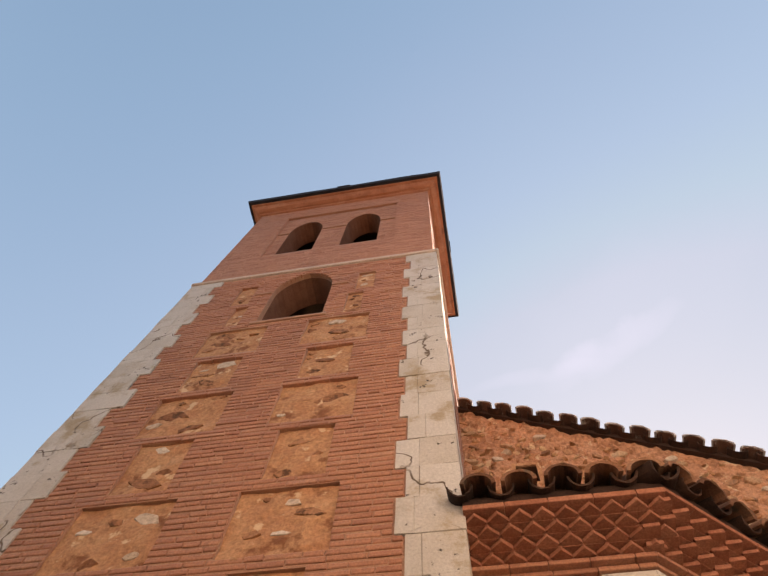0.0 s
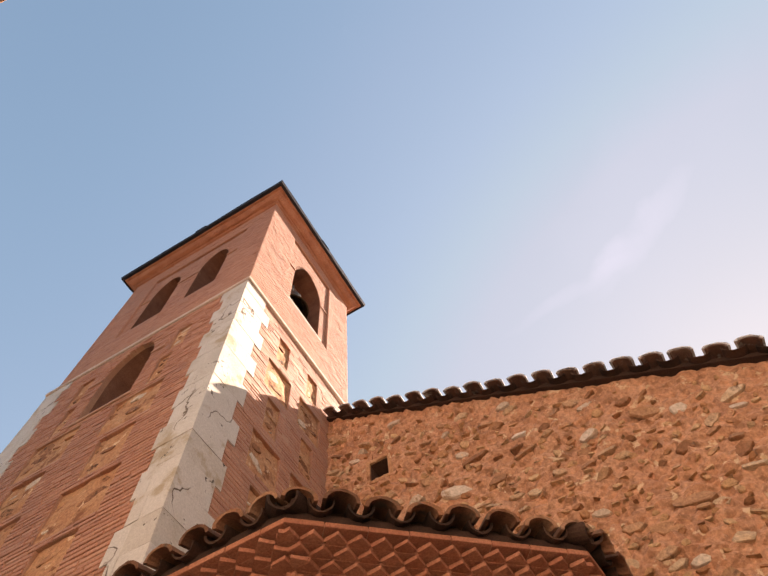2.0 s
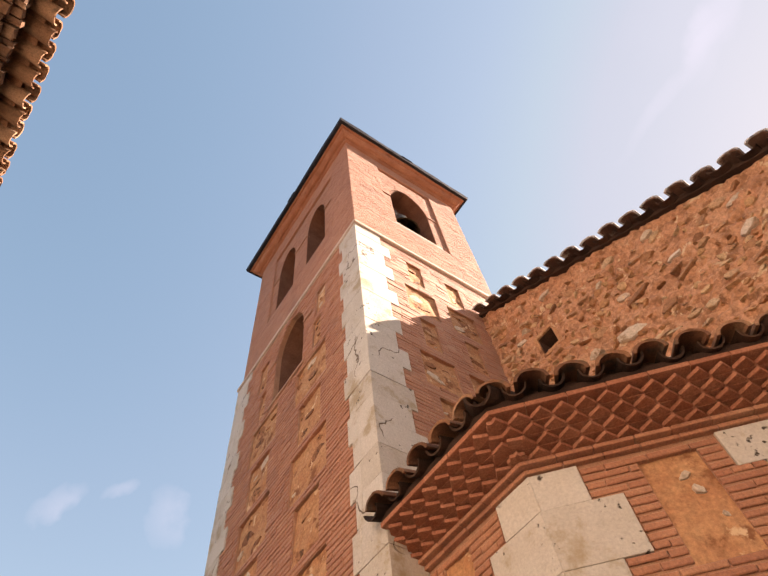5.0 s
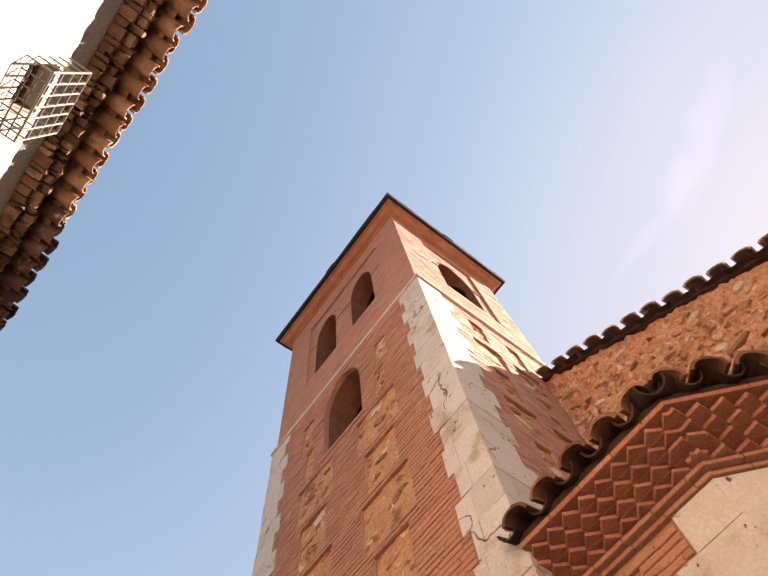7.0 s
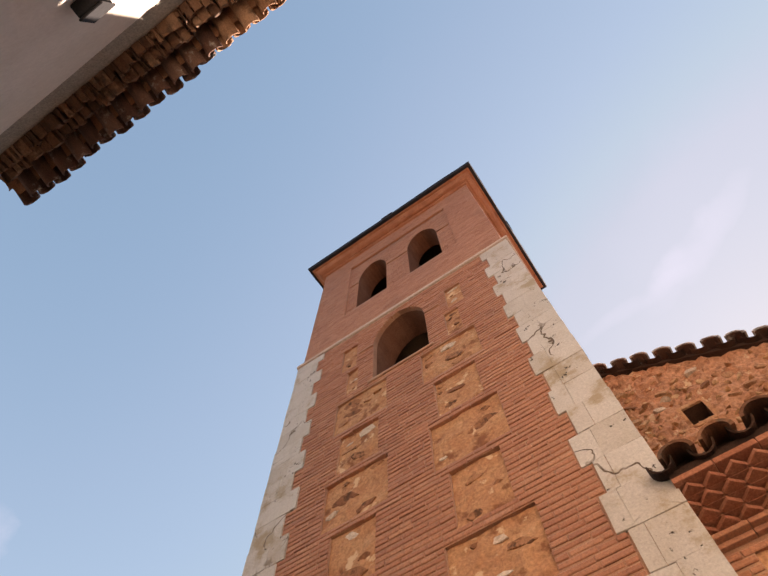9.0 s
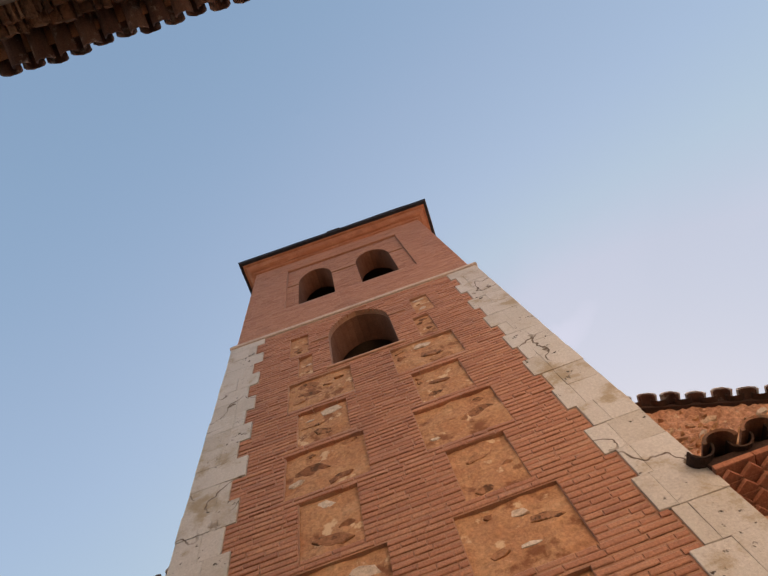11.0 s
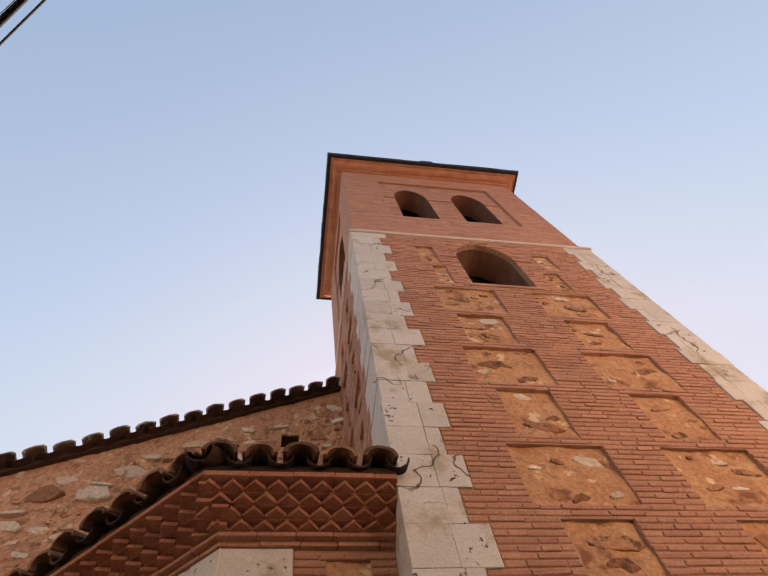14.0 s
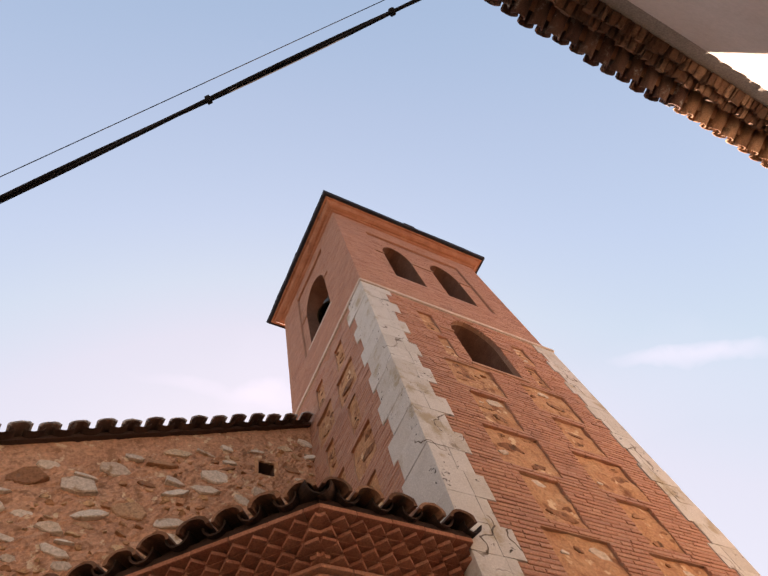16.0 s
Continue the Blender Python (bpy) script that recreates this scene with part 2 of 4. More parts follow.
BRICK_RAMP = [(0.285, 0.096, 0.046), (0.385, 0.145, 0.069), (0.435, 0.178, 0.087), (0.51, 0.258, 0.140)]
M = {
    "brick": surface("brick_fired_clay", BRICK_RAMP, 9, bump=0.45, bump_scale=55, vary="object", stain=(0.26, 0.105, 0.06), stain_scale=1.3, stain_at=(0.52, 0.78), spread=0.5, rough=0.85, spec=1.0, sheen=0.15),
    "brickwork": surface("brick_fired_clay_course", BRICK_RAMP, 9, bump=0.45, bump_scale=55, vary="island", stain=(0.26, 0.105, 0.06), stain_scale=1.3, stain_at=(0.52, 0.78), spread=0.5, rough=0.85, spec=1.0, sheen=0.15),
    "frieze": surface("dark_red_frieze_brick", [(0.30, 0.108, 0.062), (0.40, 0.158, 0.092), (0.49, 0.220, 0.135)], 8, bump=0.5, bump_scale=60, vary="object", spread=0.5),
    "mortar": surface("lime_mortar_joint", [(0.27, 0.110, 0.056), (0.38, 0.175, 0.090), (0.48, 0.275, 0.155)], 4, bump_scale=110, rough=0.85, spec=1.0, sheen=0.15),
    "belfry": surface("repointed_brick", [(0.38, 0.160, 0.090), (0.44, 0.200, 0.115), (0.50, 0.255, 0.155)], 5, bump=0.12, bump_scale=80, vary="island", fine=0.32, rough=0.85, spec=0.7, sheen=0.15, stain=(0.32, 0.145, 0.088), stain_scale=1.1, stain_at=(0.50, 0.75)),
    "quoin": surface("limestone_quoin", [(0.42, 0.36, 0.285), (0.51, 0.455, 0.385), (0.57, 0.52, 0.455), (0.47, 0.42, 0.355)], 4.5, bump=0.6, bump_scale=45, vary="object", stain=(0.37, 0.285, 0.185), stain_scale=2.4, stain_at=(0.52, 0.68), pits=0.22, pit_scale=20, fine=0.16, spread=0.45, cracks=True, sheen=0.15),
    "panel": surface("ochre_lime_plaster", [(0.32, 0.130, 0.064), (0.46, 0.215, 0.106), (0.52, 0.275, 0.140), (0.60, 0.375, 0.222)], 4, bump=0.9, bump_scale=28, stain=(0.24, 0.096, 0.045), stain_scale=3.6, stain_at=(0.54, 0.64), fine=0.35, patch=((0.64, 0.43, 0.26), 4.7)),
    "panel_stone": surface("brown_panel_stone", [(0.16, 0.066, 0.034), (0.26, 0.108, 0.052), (0.36, 0.160, 0.078), (0.45, 0.225, 0.115), (0.56, 0.36, 0.215)], 9, bump=1.0, bump_scale=26, vary="object", stain=(0.12, 0.055, 0.028), stain_scale=11, stain_at=(0.50, 0.62), fine=0.4, spread=0.6),
    "rubble": surface("rubble_stone", [(0.17, 0.085, 0.05), (0.31, 0.140, 0.070), (0.45, 0.240, 0.130), (0.53, 0.35, 0.21), (0.62, 0.51, 0.38)], 7, bump=0.9, bump_scale=30, vary="object", stain=(0.20, 0.11, 0.07), stain_scale=7, stain_at=(0.55, 0.68), fine=0.4),
    "pale_rubble": surface("pale_limestone_rubble", [(0.46, 0.33, 0.235), (0.60, 0.47, 0.355), (0.70, 0.59, 0.475)], 7, bump=0.8, bump_scale=30, vary="object", stain=(0.30, 0.18, 0.10), stain_scale=6, stain_at=(0.56, 0.68), fine=0.35),
    "rubble_joined": surface("rubble_stone_small", [(0.17, 0.09, 0.055), (0.40, 0.180, 0.085), (0.52, 0.285, 0.145), (0.56, 0.35, 0.19), (0.64, 0.49, 0.34)], 7, bump=0.9, bump_scale=30, vary="island", stain=(0.20, 0.11, 0.07), stain_scale=7, stain_at=(0.55, 0.68), fine=0.4),
    "gable_mortar": surface("earthy_lime_mortar", [(0.34, 0.150, 0.084), (0.53, 0.265, 0.150), (0.61, 0.350, 0.215)], 2.5, bump=1.0, bump_scale=24, stain=(0.29, 0.135, 0.070), stain_scale=7, stain_at=(0.52, 0.64), fine=0.4, patch=((0.62, 0.43, 0.27), 6.1)),
    "tile": surface("clay_roof_tile", [(0.10, 0.048, 0.029), (0.19, 0.085, 0.047), (0.29, 0.135, 0.073), (0.38, 0.21, 0.125)], 5, bump=0.4, bump_scale=70, vary="object", stain=(0.09, 0.065, 0.045), stain_scale=5, stain_at=(0.5, 0.7)),
    "verge": surface("weathered_roof_tile", [(0.07, 0.036, 0.028), (0.13, 0.066, 0.045), (0.19, 0.115, 0.085)], 6, bump=0.4, bump_scale=70, vary="object", stain=(0.34, 0.31, 0.27), stain_scale=6, stain_at=(0.55, 0.72)),
    "slate": surface("black_slate", [(0.012, 0.012, 0.015), (0.03, 0.03, 0.036)], 8, rough=0.7, bump_scale=60),
    "cornice": surface("cornice_plaster", [(0.33, 0.135, 0.075), (0.44, 0.19, 0.108), (0.52, 0.27, 0.165)], 4, bump=0.5, bump_scale=50, stain=(0.24, 0.11, 0.07), stain_scale=3, stain_at=(0.56, 0.72)),
    "string": surface("pale_string_course", [(0.44, 0.31, 0.23), (0.58, 0.46, 0.37), (0.66, 0.56, 0.47)], 3, bump_scale=50, sheen=0.15),
    "white": surface("white_limewash", [(0.36, 0.31, 0.265), (0.43, 0.385, 0.34), (0.48, 0.44, 0.40)], 1.2, bump=0.25, bump_scale=20, stain=(0.36, 0.31, 0.26), stain_scale=0.9, stain_at=(0.55, 0.8), fine=0.08),
    "grey": surface("grey_render", [(0.20, 0.18, 0.155), (0.28, 0.255, 0.225)], 3, bump_scale=40),
    # corbel rubble, its ramp darkened for the shadow under the eave tiles
    "eave_brick": surface("shaded_eave_rubble", [(0.055, 0.027, 0.017), (0.12, 0.059, 0.034), (0.19, 0.098, 0.057), (0.33, 0.21, 0.135)], 14, bump=1.0, bump_scale=34, vary="object", stain=(0.10, 0.06, 0.04), stain_scale=6, stain_at=(0.5, 0.68)),
    # near-black clay: the shade under the cover tiles put into the colour
    "shade_tile": surface("shaded_roof_tile", [(0.032, 0.018, 0.013), (0.06, 0.031, 0.021), (0.10, 0.052, 0.034)], 6, bump=0.4, bump_scale=70, vary="object"),
    "house_tile": surface("ochre_roof_tile", [(0.15, 0.075, 0.042), (0.25, 0.130, 0.072), (0.35, 0.200, 0.118), (0.46, 0.31, 0.21)], 7, bump=0.5, bump_scale=60, vary="object", stain=(0.13, 0.08, 0.05), stain_scale=6, stain_at=(0.52, 0.70)),
    "pale_mortar": surface("pale_tile_mortar", [(0.34, 0.32, 0.31), (0.46, 0.44, 0.43), (0.56, 0.54, 0.53)], 6, bump=0.5, bump_scale=60, vary="object", sheen=0.2),
    # brick of the openings, shade of the deep reveals put into its colour
    "shaded_reveal": surface("shaded_brick_reveal", [(0.13, 0.056, 0.034), (0.19, 0.086, 0.052), (0.24, 0.118, 0.074)], 5, bump=0.4, bump_scale=60),
    "iron": surface("painted_wrought_iron", [(0.05, 0.05, 0.05), (0.09, 0.085, 0.08)], 20, rough=0.55, bump=0.1),
    # lighter twin of the iron, sunlight on the grille put into its colour
    "lit_iron": surface("lit_painted_iron", [(0.12, 0.11, 0.10), (0.17, 0.16, 0.145)], 20, rough=0.55, bump=0.1, fine=0.2),
    "bronze": surface("dark_bronze", [(0.05, 0.045, 0.03), (0.10, 0.085, 0.055)], 12, rough=0.45, metal=0.9, bump=0.15),
    "wood": surface("old_dark_wood", [(0.06, 0.035, 0.02), (0.14, 0.085, 0.05)], 6, bump=0.4, stretch=(8, 8, 1)),
    "rubber": surface("black_cable_sheath", [(0.010, 0.010, 0.011), (0.02, 0.02, 0.022)], 20, rough=0.95, bump=0.0),
    # inner walls and holes, their unlit darkness put into the colour
    "inside": surface("shade_darkened_inner_wall", [(0.085, 0.040, 0.025), (0.13, 0.062, 0.038)], 3, bump_scale=40),
    "ground": surface("worn_stone_paving", [(0.035, 0.032, 0.028), (0.055, 0.05, 0.045), (0.08, 0.072, 0.062)], 0.8, bump=0.5, bump_scale=25, stain=(0.04, 0.036, 0.03), stain_scale=0.5),
}
glass = bpy.data.materials.new("window_glass")
glass.use_nodes = True
gb = glass.node_tree.nodes["Principled BSDF"]
gb.inputs["Base Color"].default_value, gb.inputs["Roughness"].default_value, gb.inputs["Transmission Weight"].default_value = (0.9, 0.95, 0.95, 1), 0.05, 1.0
M["glass"] = glass

# ---- building helpers ----
rnd = random.Random(11)


def part(name, bm, material, parent=None, label="", kind="", matrix=None):
    """Links a bmesh, a mesh or (verts, faces) as one mesh object, under a thing or a part if given."""
    if isinstance(bm, bpy.types.Mesh):
        me = bm
    else:
        me = bpy.data.meshes.new(name)
        if isinstance(bm, tuple):
            me.from_pydata(bm[0], [], bm[1])
        else:
            bmesh.ops.recalc_face_normals(bm, faces=bm.faces)
            bm.to_mesh(me)
            bm.free()
        me.materials.append(M[material])
    ob = new(name, me)
    if parent is not None:
        ob.parent = parent
    if matrix is not None:
        ob.matrix_basis = matrix
    return tagged(ob, label, kind=kind)


def thing(name, label, category, at=(0, 0, 0), group="", kind=""):
    ob = new(name)
    ob.empty_display_size = 0.2
    ob.matrix_basis = Matrix.Translation(at)
    return tagged(ob, label, category, group, kind)


def prism(pts, z0, z1):
    bm = bmesh.new()
    a = [bm.verts.new((*p, z0)) for p in pts]
    b = [bm.verts.new((*p, z1)) for p in pts]
    n = len(pts)
    bm.faces.new(a[::-1])
    bm.faces.new(b)
    for i in range(n):
        bm.faces.new((a[i], a[(i + 1) % n], b[(i + 1) % n], b[i]))
    return bm


def rect(x0, y0, x1, y1):
    return [(x0, y0), (x1, y0), (x1, y1), (x0, y1)]


def block(x0, y0, z0, x1, y1, z1, bevel=0.0, jitter=0.0):
    bm = prism(rect(x0, y0, x1, y1), z0, z1)
    if bevel:
        bmesh.ops.bevel(bm, geom=bm.edges[:], offset=bevel, segments=1, affect="EDGES")
    if jitter:
        for v in bm.verts:
            v.co += Vector([rnd.uniform(-jitter, jitter) for _ in range(3)])
    return bm


def wall_frame(origin, inward):
    """Local axes of a wall: u along it, y into it, z up."""
    i = Vector(inward).normalized()
    z = Vector((0, 0, 1))
    u = i.cross(z)
    m = Matrix((u, i, z)).transposed().to_4x4()
    m.translation = origin
    return m


def pierced(outer, holes, y0, y1, frame_m):
    """A plate with openings: outlines in (u, v), from depth y0 to y1 in the wall's axes."""
    bm = bmesh.new()
    for y in (y0, y1):
        edges = []
        for loop in (outer, *holes):
            vs = [bm.verts.new((u, y, v)) for u, v in loop]
            edges += [bm.edges.new((vs[k], vs[(k + 1) % len(vs)])) for k in range(len(vs))]
        bmesh.ops.triangle_fill(bm, edges=edges, use_beauty=True, use_dissolve=False)
    bm.verts.ensure_lookup_table()
    n = len(bm.verts) // 2
    i = 0
    for loop in (outer, *holes):
        k = len(loop)
        for j in range(k):
            a, b = i + j, i + (j + 1) % k
            bm.faces.new((bm.verts[a], bm.verts[b], bm.verts[b + n], bm.verts[a + n]))
        i += k
    bm.transform(frame_m)
    return bm


def arch(u0, u1, v0, vs, va, n=7):
    """Outline of a pointed opening: sill v0, springing vs, apex va."""
    um, w = (u0 + u1) / 2, (u1 - u0) / 2
    pts = [(u0, v0), (u1, v0)]
    for k in range(n + 1):
        a = k / n
        pts.append((u1 - w * (1 - math.cos(a * 1.45)) / (1 - math.cos(1.45)), vs + (va - vs) * math.sin(a * 1.45) / math.sin(1.45)))
    for k in range(n - 1, -1, -1):
        a = k / n
        pts.append((u0 + w * (1 - math.cos(a * 1.45)) / (1 - math.cos(1.45)), vs + (va - vs) * math.sin(a * 1.45) / math.sin(1.45)))
    return pts


def span_at(loop, v):
    """Where a level crosses an outline: its least and greatest u."""
    us = []
    for (a, b), (c, d) in zip(loop, loop[1:] + loop[:1]):
        if (b <= v) != (d <= v):
            us.append(a + (c - a) * (v - b) / (d - b))
    return (min(us), max(us)) if us else None


COURSE = 0.0618
BRICK_L, BRICK_H = 0.275, 0.044
brick_shapes = []
for k in range(5):
    bm = bmesh.new()
    c = [(0.0, 0, 0), (1, 0, 0), (1, 0, 1), (0, 0, 1)]
    f = [bm.verts.new((u + rnd.uniform(-0.012, 0.012), rnd.uniform(-0.003, 0.003), v + rnd.uniform(-0.06, 0.06))) for u, _, v in c]
    g = [bm.verts.new((u, 0.05, v)) for u, _, v in c]
    e = [bm.verts.new((v.co.x * 0.965 + 0.0175, v.co.y - 0.005, v.co.z * 0.66 + 0.17)) for v in f]
    bm.faces.new(e)
    for i in range(4):
        bm.faces.new((e[i], f[i], f[(i + 1) % 4], e[(i + 1) % 4]))
        bm.faces.new((f[i], g[i], g[(i + 1) % 4], f[(i + 1) % 4]))
    bm.normal_update()
    me = bpy.data.meshes.new("brick")
    bm.to_mesh(me)
    bm.free()
    me.materials.append(M["brick"])
    brick_shapes.append(me)


def courses(u0, u1, v0, v1, holes, depth=0.0, loose=0.004, shift=0.0):
    """Bricks (u, v, length, depth) laid in bond over a field, but for its holes (outlines)."""
    out = []
    row = 0
    v = v0
    while v + BRICK_H < v1:
        cut = sorted(s for s in (span_at(h, v + BRICK_H / 2) for h in holes) if s)
        spans, a = [], u0
        for s, e in cut:
            if s > a:
                spans.append((a, min(s, u1)))
            a = max(a, e)
        if a < u1:
            spans.append((a, u1))
        for a, b in spans:
            u = a
            first = (0.5 if row % 2 else 1.0) * BRICK_L + rnd.uniform(-0.04, 0.04)
            while u < b - 0.015:
                ln = first if u == a else BRICK_L * rnd.choice((1, 1, 1, 0.52)) + rnd.uniform(-0.02, 0.02)
                e = min(u + ln, b)
                if b - e < 0.06:
                    e = b
                out.append((u, v + rnd.uniform(-0.003, 0.003), e - u - 0.008, depth + rnd.uniform(-loose, loose)))
                u = e
        v += COURSE
        row += 1
    return out


def lay(bricks, frame_m, parent, near, joined="brickwork", name="brickwork", wobble=0.0055):
    """Bricks that near(u, v) picks become pieces of their own, the others one joined part."""
    vs, fs = [], []
    count = 0
    for u, v, ln, d in bricks:
        if near(u, v) and count < 300:
            count += 1
            part("brick", rnd.choice(brick_shapes), "brick", parent, matrix=frame_m @ Matrix.Translation((u, d, v)) @ Matrix.Diagonal((ln, 1, BRICK_H, 1)))
            continue
        i = len(vs)
        for y in (d, 0.05):
            for a, b in ((0, 0), (1, 0), (1, 1), (0, 1)):
                j = wobble if y == d else 0
                vs.append(frame_m @ Vector((u + a * ln + rnd.uniform(-j, j), y + rnd.uniform(-j, j) * 0.7, v + b * BRICK_H + rnd.uniform(-j, j))))
        ring = [frame_m.inverted() @ vs[i + k] for k in range(4)]
        for q in ring:
            a, b = (1 if q.x < u + ln / 2 else -1), (1 if q.z < v + BRICK_H / 2 else -1)
            vs.append(frame_m @ Vector((q.x + a * 0.007, q.y - wobble * 0.9, q.z + b * 0.007)))
        fs += [(i + 8, i + 9, i + 10, i + 11)] + [(i + 8 + k, i + k, i + (k + 1) % 4, i + 8 + (k + 1) % 4) for k in range(4)] + [(i + k, i + 4 + k, i + 4 + (k + 1) % 4, i + (k + 1) % 4) for k in range(4)]
    if vs:
        part(name, (vs, fs), joined, parent, kind="stuff")


rock_shapes = {}


def rock_mesh(material):
    if material not in rock_shapes:
        rock_shapes[material] = []
        for k in range(14):
            r = random.Random(k * 7 + 3)
            n = r.choice((5, 6, 7, 8))
            bm = bmesh.new()
            rings = []
            angles = [(i + r.uniform(-0.3, 0.3)) / n * math.tau for i in range(n)]
            radii = [r.uniform(0.70, 1.12) for _ in range(n)]
            radii = [(q * 4 + radii[i - 1]) / 5 for i, q in enumerate(radii)]
            tx, tz = r.uniform(-0.5, 0.5), r.uniform(-0.5, 0.5)
            for s, y in ((1.0, 0.5), (0.98, -0.68), (0.86, -0.95)):
                rings.append([bm.verts.new((math.cos(a) * q * s * 0.5, y + (math.cos(a) * tx + math.sin(a) * tz + r.uniform(-0.12, 0.12)) * (s < 1), math.sin(a) * q * s * 0.5)) for a, q in zip(angles, radii)])
            for a, b in zip(rings, rings[1:]):
                for i in range(n):
                    bm.faces.new((a[i], a[(i + 1) % n], b[(i + 1) % n], b[i]))
            bm.faces.new(rings[-1])
            bmesh.ops.recalc_face_normals(bm, faces=bm.faces)
            me = bpy.data.meshes.new("stone")
            bm.to_mesh(me)
            bm.free()
            me.materials.append(M[material])
            rock_shapes[material].append(me)
    return rnd.choice(rock_shapes[material])


def rough_sheet(u0, v0, u1, v1, top, bottom, frame_m, step=0.06, amp=0.012, outline=None):
    """A lumpy plaster sheet, its depth running from top to bottom."""
    nu, nv = max(2, round((u1 - u0) / step)), max(2, round((v1 - v0) / step))
    vs, fs = [], []
    for j in range(nv + 1):
        for i in range(nu + 1):
            u, v = u0 + (u1 - u0) * i / nu, v0 + (v1 - v0) * j / nv
            d = bottom + (top - bottom) * j / nv
            p = frame_m @ Vector((u, 0, v))
            d += amp * (noise.noise(p * 5) + 0.6 * noise.noise(p * 13))
            vs.append(frame_m @ Vector((u, d, v)))
    for j in range(nv):
        for i in range(nu):
            a = j * (nu + 1) + i
            fs.append((a, a + 1, a + nu + 2, a + nu + 1))
    return vs, fs


tile_shapes = {}


def tile_mesh(material, r0=0.11, r1=0.085, length=0.45, thick=0.016, n=9):
    """A barrel tile: axis along y, its wide end at y = 0, hollow side down."""
    key = (material, r0, r1, length)
    if key not in tile_shapes:
        tile_shapes[key] = []
        for k in range(4):
            bm = bmesh.new()
            rings = []
            for y, r in ((0, r0), (length, r1)):
                for q in (r, r - thick):
                    w = rnd.uniform(-0.004, 0.004)
                    rings.append([bm.verts.new((-math.cos(math.pi * i / n) * (q + w), y + rnd.uniform(-0.006, 0.006), math.sin(math.pi * i / n) * (q * 0.95 + w))) for i in range(n + 1)])
            a, b, c, d = rings
            for i in range(n):
                for p, q in ((a, c), (b, d), (a, b), (c, d)):
                    bm.faces.new((p[i], p[i + 1], q[i + 1], q[i]))
            for p, q, s, t in ((a[0], b[0], d[0], c[0]), (a[n], b[n], d[n], c[n])):
                bm.faces.new((p, q, s, t))
            bmesh.ops.recalc_face_normals(bm, faces=bm.faces)
            me = bpy.data.meshes.new("tile")
            bm.to_mesh(me)
            bm.free()
            for f in me.polygons:
                f.use_smooth = False
            me.materials.append(M[material])
            tile_shapes[key].append(me)
    return rnd.choice(tile_shapes[key])

# ---- ground ----
part("ground", (lambda: rough_sheet(-700, -700, 700, 700, 0, 0, Matrix(((1, 0, 0, 0), (0, 0, 1, 0), (0, -1, 0, 0.15), (0, 0, 0, 1))), 60, 0.0))(), "ground", label="worn dark stone paving of the church lane", kind="structure")

# ---- bell tower ----
TX0, TX1, TY0, TY1, BAND = -3.99, 0.075, 3.19, 6.31, 10.83
tower = thing("bell_tower", "tall square red brick bell tower with pale stone quoins", "tower", ((TX0 + TX1) / 2, (TY0 + TY1) / 2, 0.15))
base = tower.matrix_basis.inverted()
F = base @ wall_frame((0, TY0, 0), (0, 1, 0))
E = base @ wall_frame((TX1, 0, 0), (-1, 0, 0))
W = base @ wall_frame((TX0, 0, 0), (1, 0, 0))


def box_loop(u0, v0, u1, v1):
    return [(u0, v0), (u1, v0), (u1, v1), (u0, v1)]


tops = [8.82 - 0.814 * i for i in range(11)]
front_panels, side_panels = [], []
for i, t in enumerate(tops):
    for c in (-2.61, -1.26):
        w = (0.415 if i % 2 == 0 else 0.275) + rnd.uniform(-0.01, 0.01)
        front_panels.append((c - w, max(t - 0.70, 0.3), c + w, t))
front_panels += [(-3.02, 9.70, -2.74, 10.41), (-2.89, 8.95, -2.69, 9.60), (-1.13, 9.70, -0.86, 10.37), (-1.22, 8.90, -0.99, 9.58)]
for i in range(13):
    t = 10.47 - 0.826 * i
    for c in (4.29, 5.08):
        w = 0.14 if i % 2 == 0 else 0.28
        if t > 0.9:
            side_panels.append((c - w, t - 0.66, c + w, t))
big = arch(-2.43, -1.51, 8.94, 10.0, 10.70)

# corner stones: (corner x, side sign, front widths, first top)
quoin_rects = {"F": [], "E": [], "W": []}
quoins = []
for cx, s, wide, narrow, first in ((TX0, 1, 0.55, 0.44, 8.88), (TX1, -1, 0.49, 0.415, 8.79)):
    z = first + 0.70 * 3
    k = 0
    while z > 0.2:
        for w, side, h in ((wide, 0.47, 0.355), (narrow, 0.60, 0.345)):
            z1, z0 = min(z, BAND - 0.005), max(z - h, 0.15)
            z -= h
            if z1 - z0 < 0.06:
                continue
            w += rnd.uniform(-0.02, 0.02)
            side += rnd.uniform(-0.04, 0.04)
            a = rnd.choice((0.24, 0.30, 0.36 * w / 0.5))
            x = sorted((cx, cx + s * w))
            quoin_rects["F"].append(box_loop(x[0] - 0.01, z0, x[1] + 0.01, z1))
            quoin_rects["E" if s < 0 else "W"].append((TY0 - 0.01, z0, TY0 + side + 0.01, z1))
            quoins.append((cx, s, w, side, a, z0, z1))

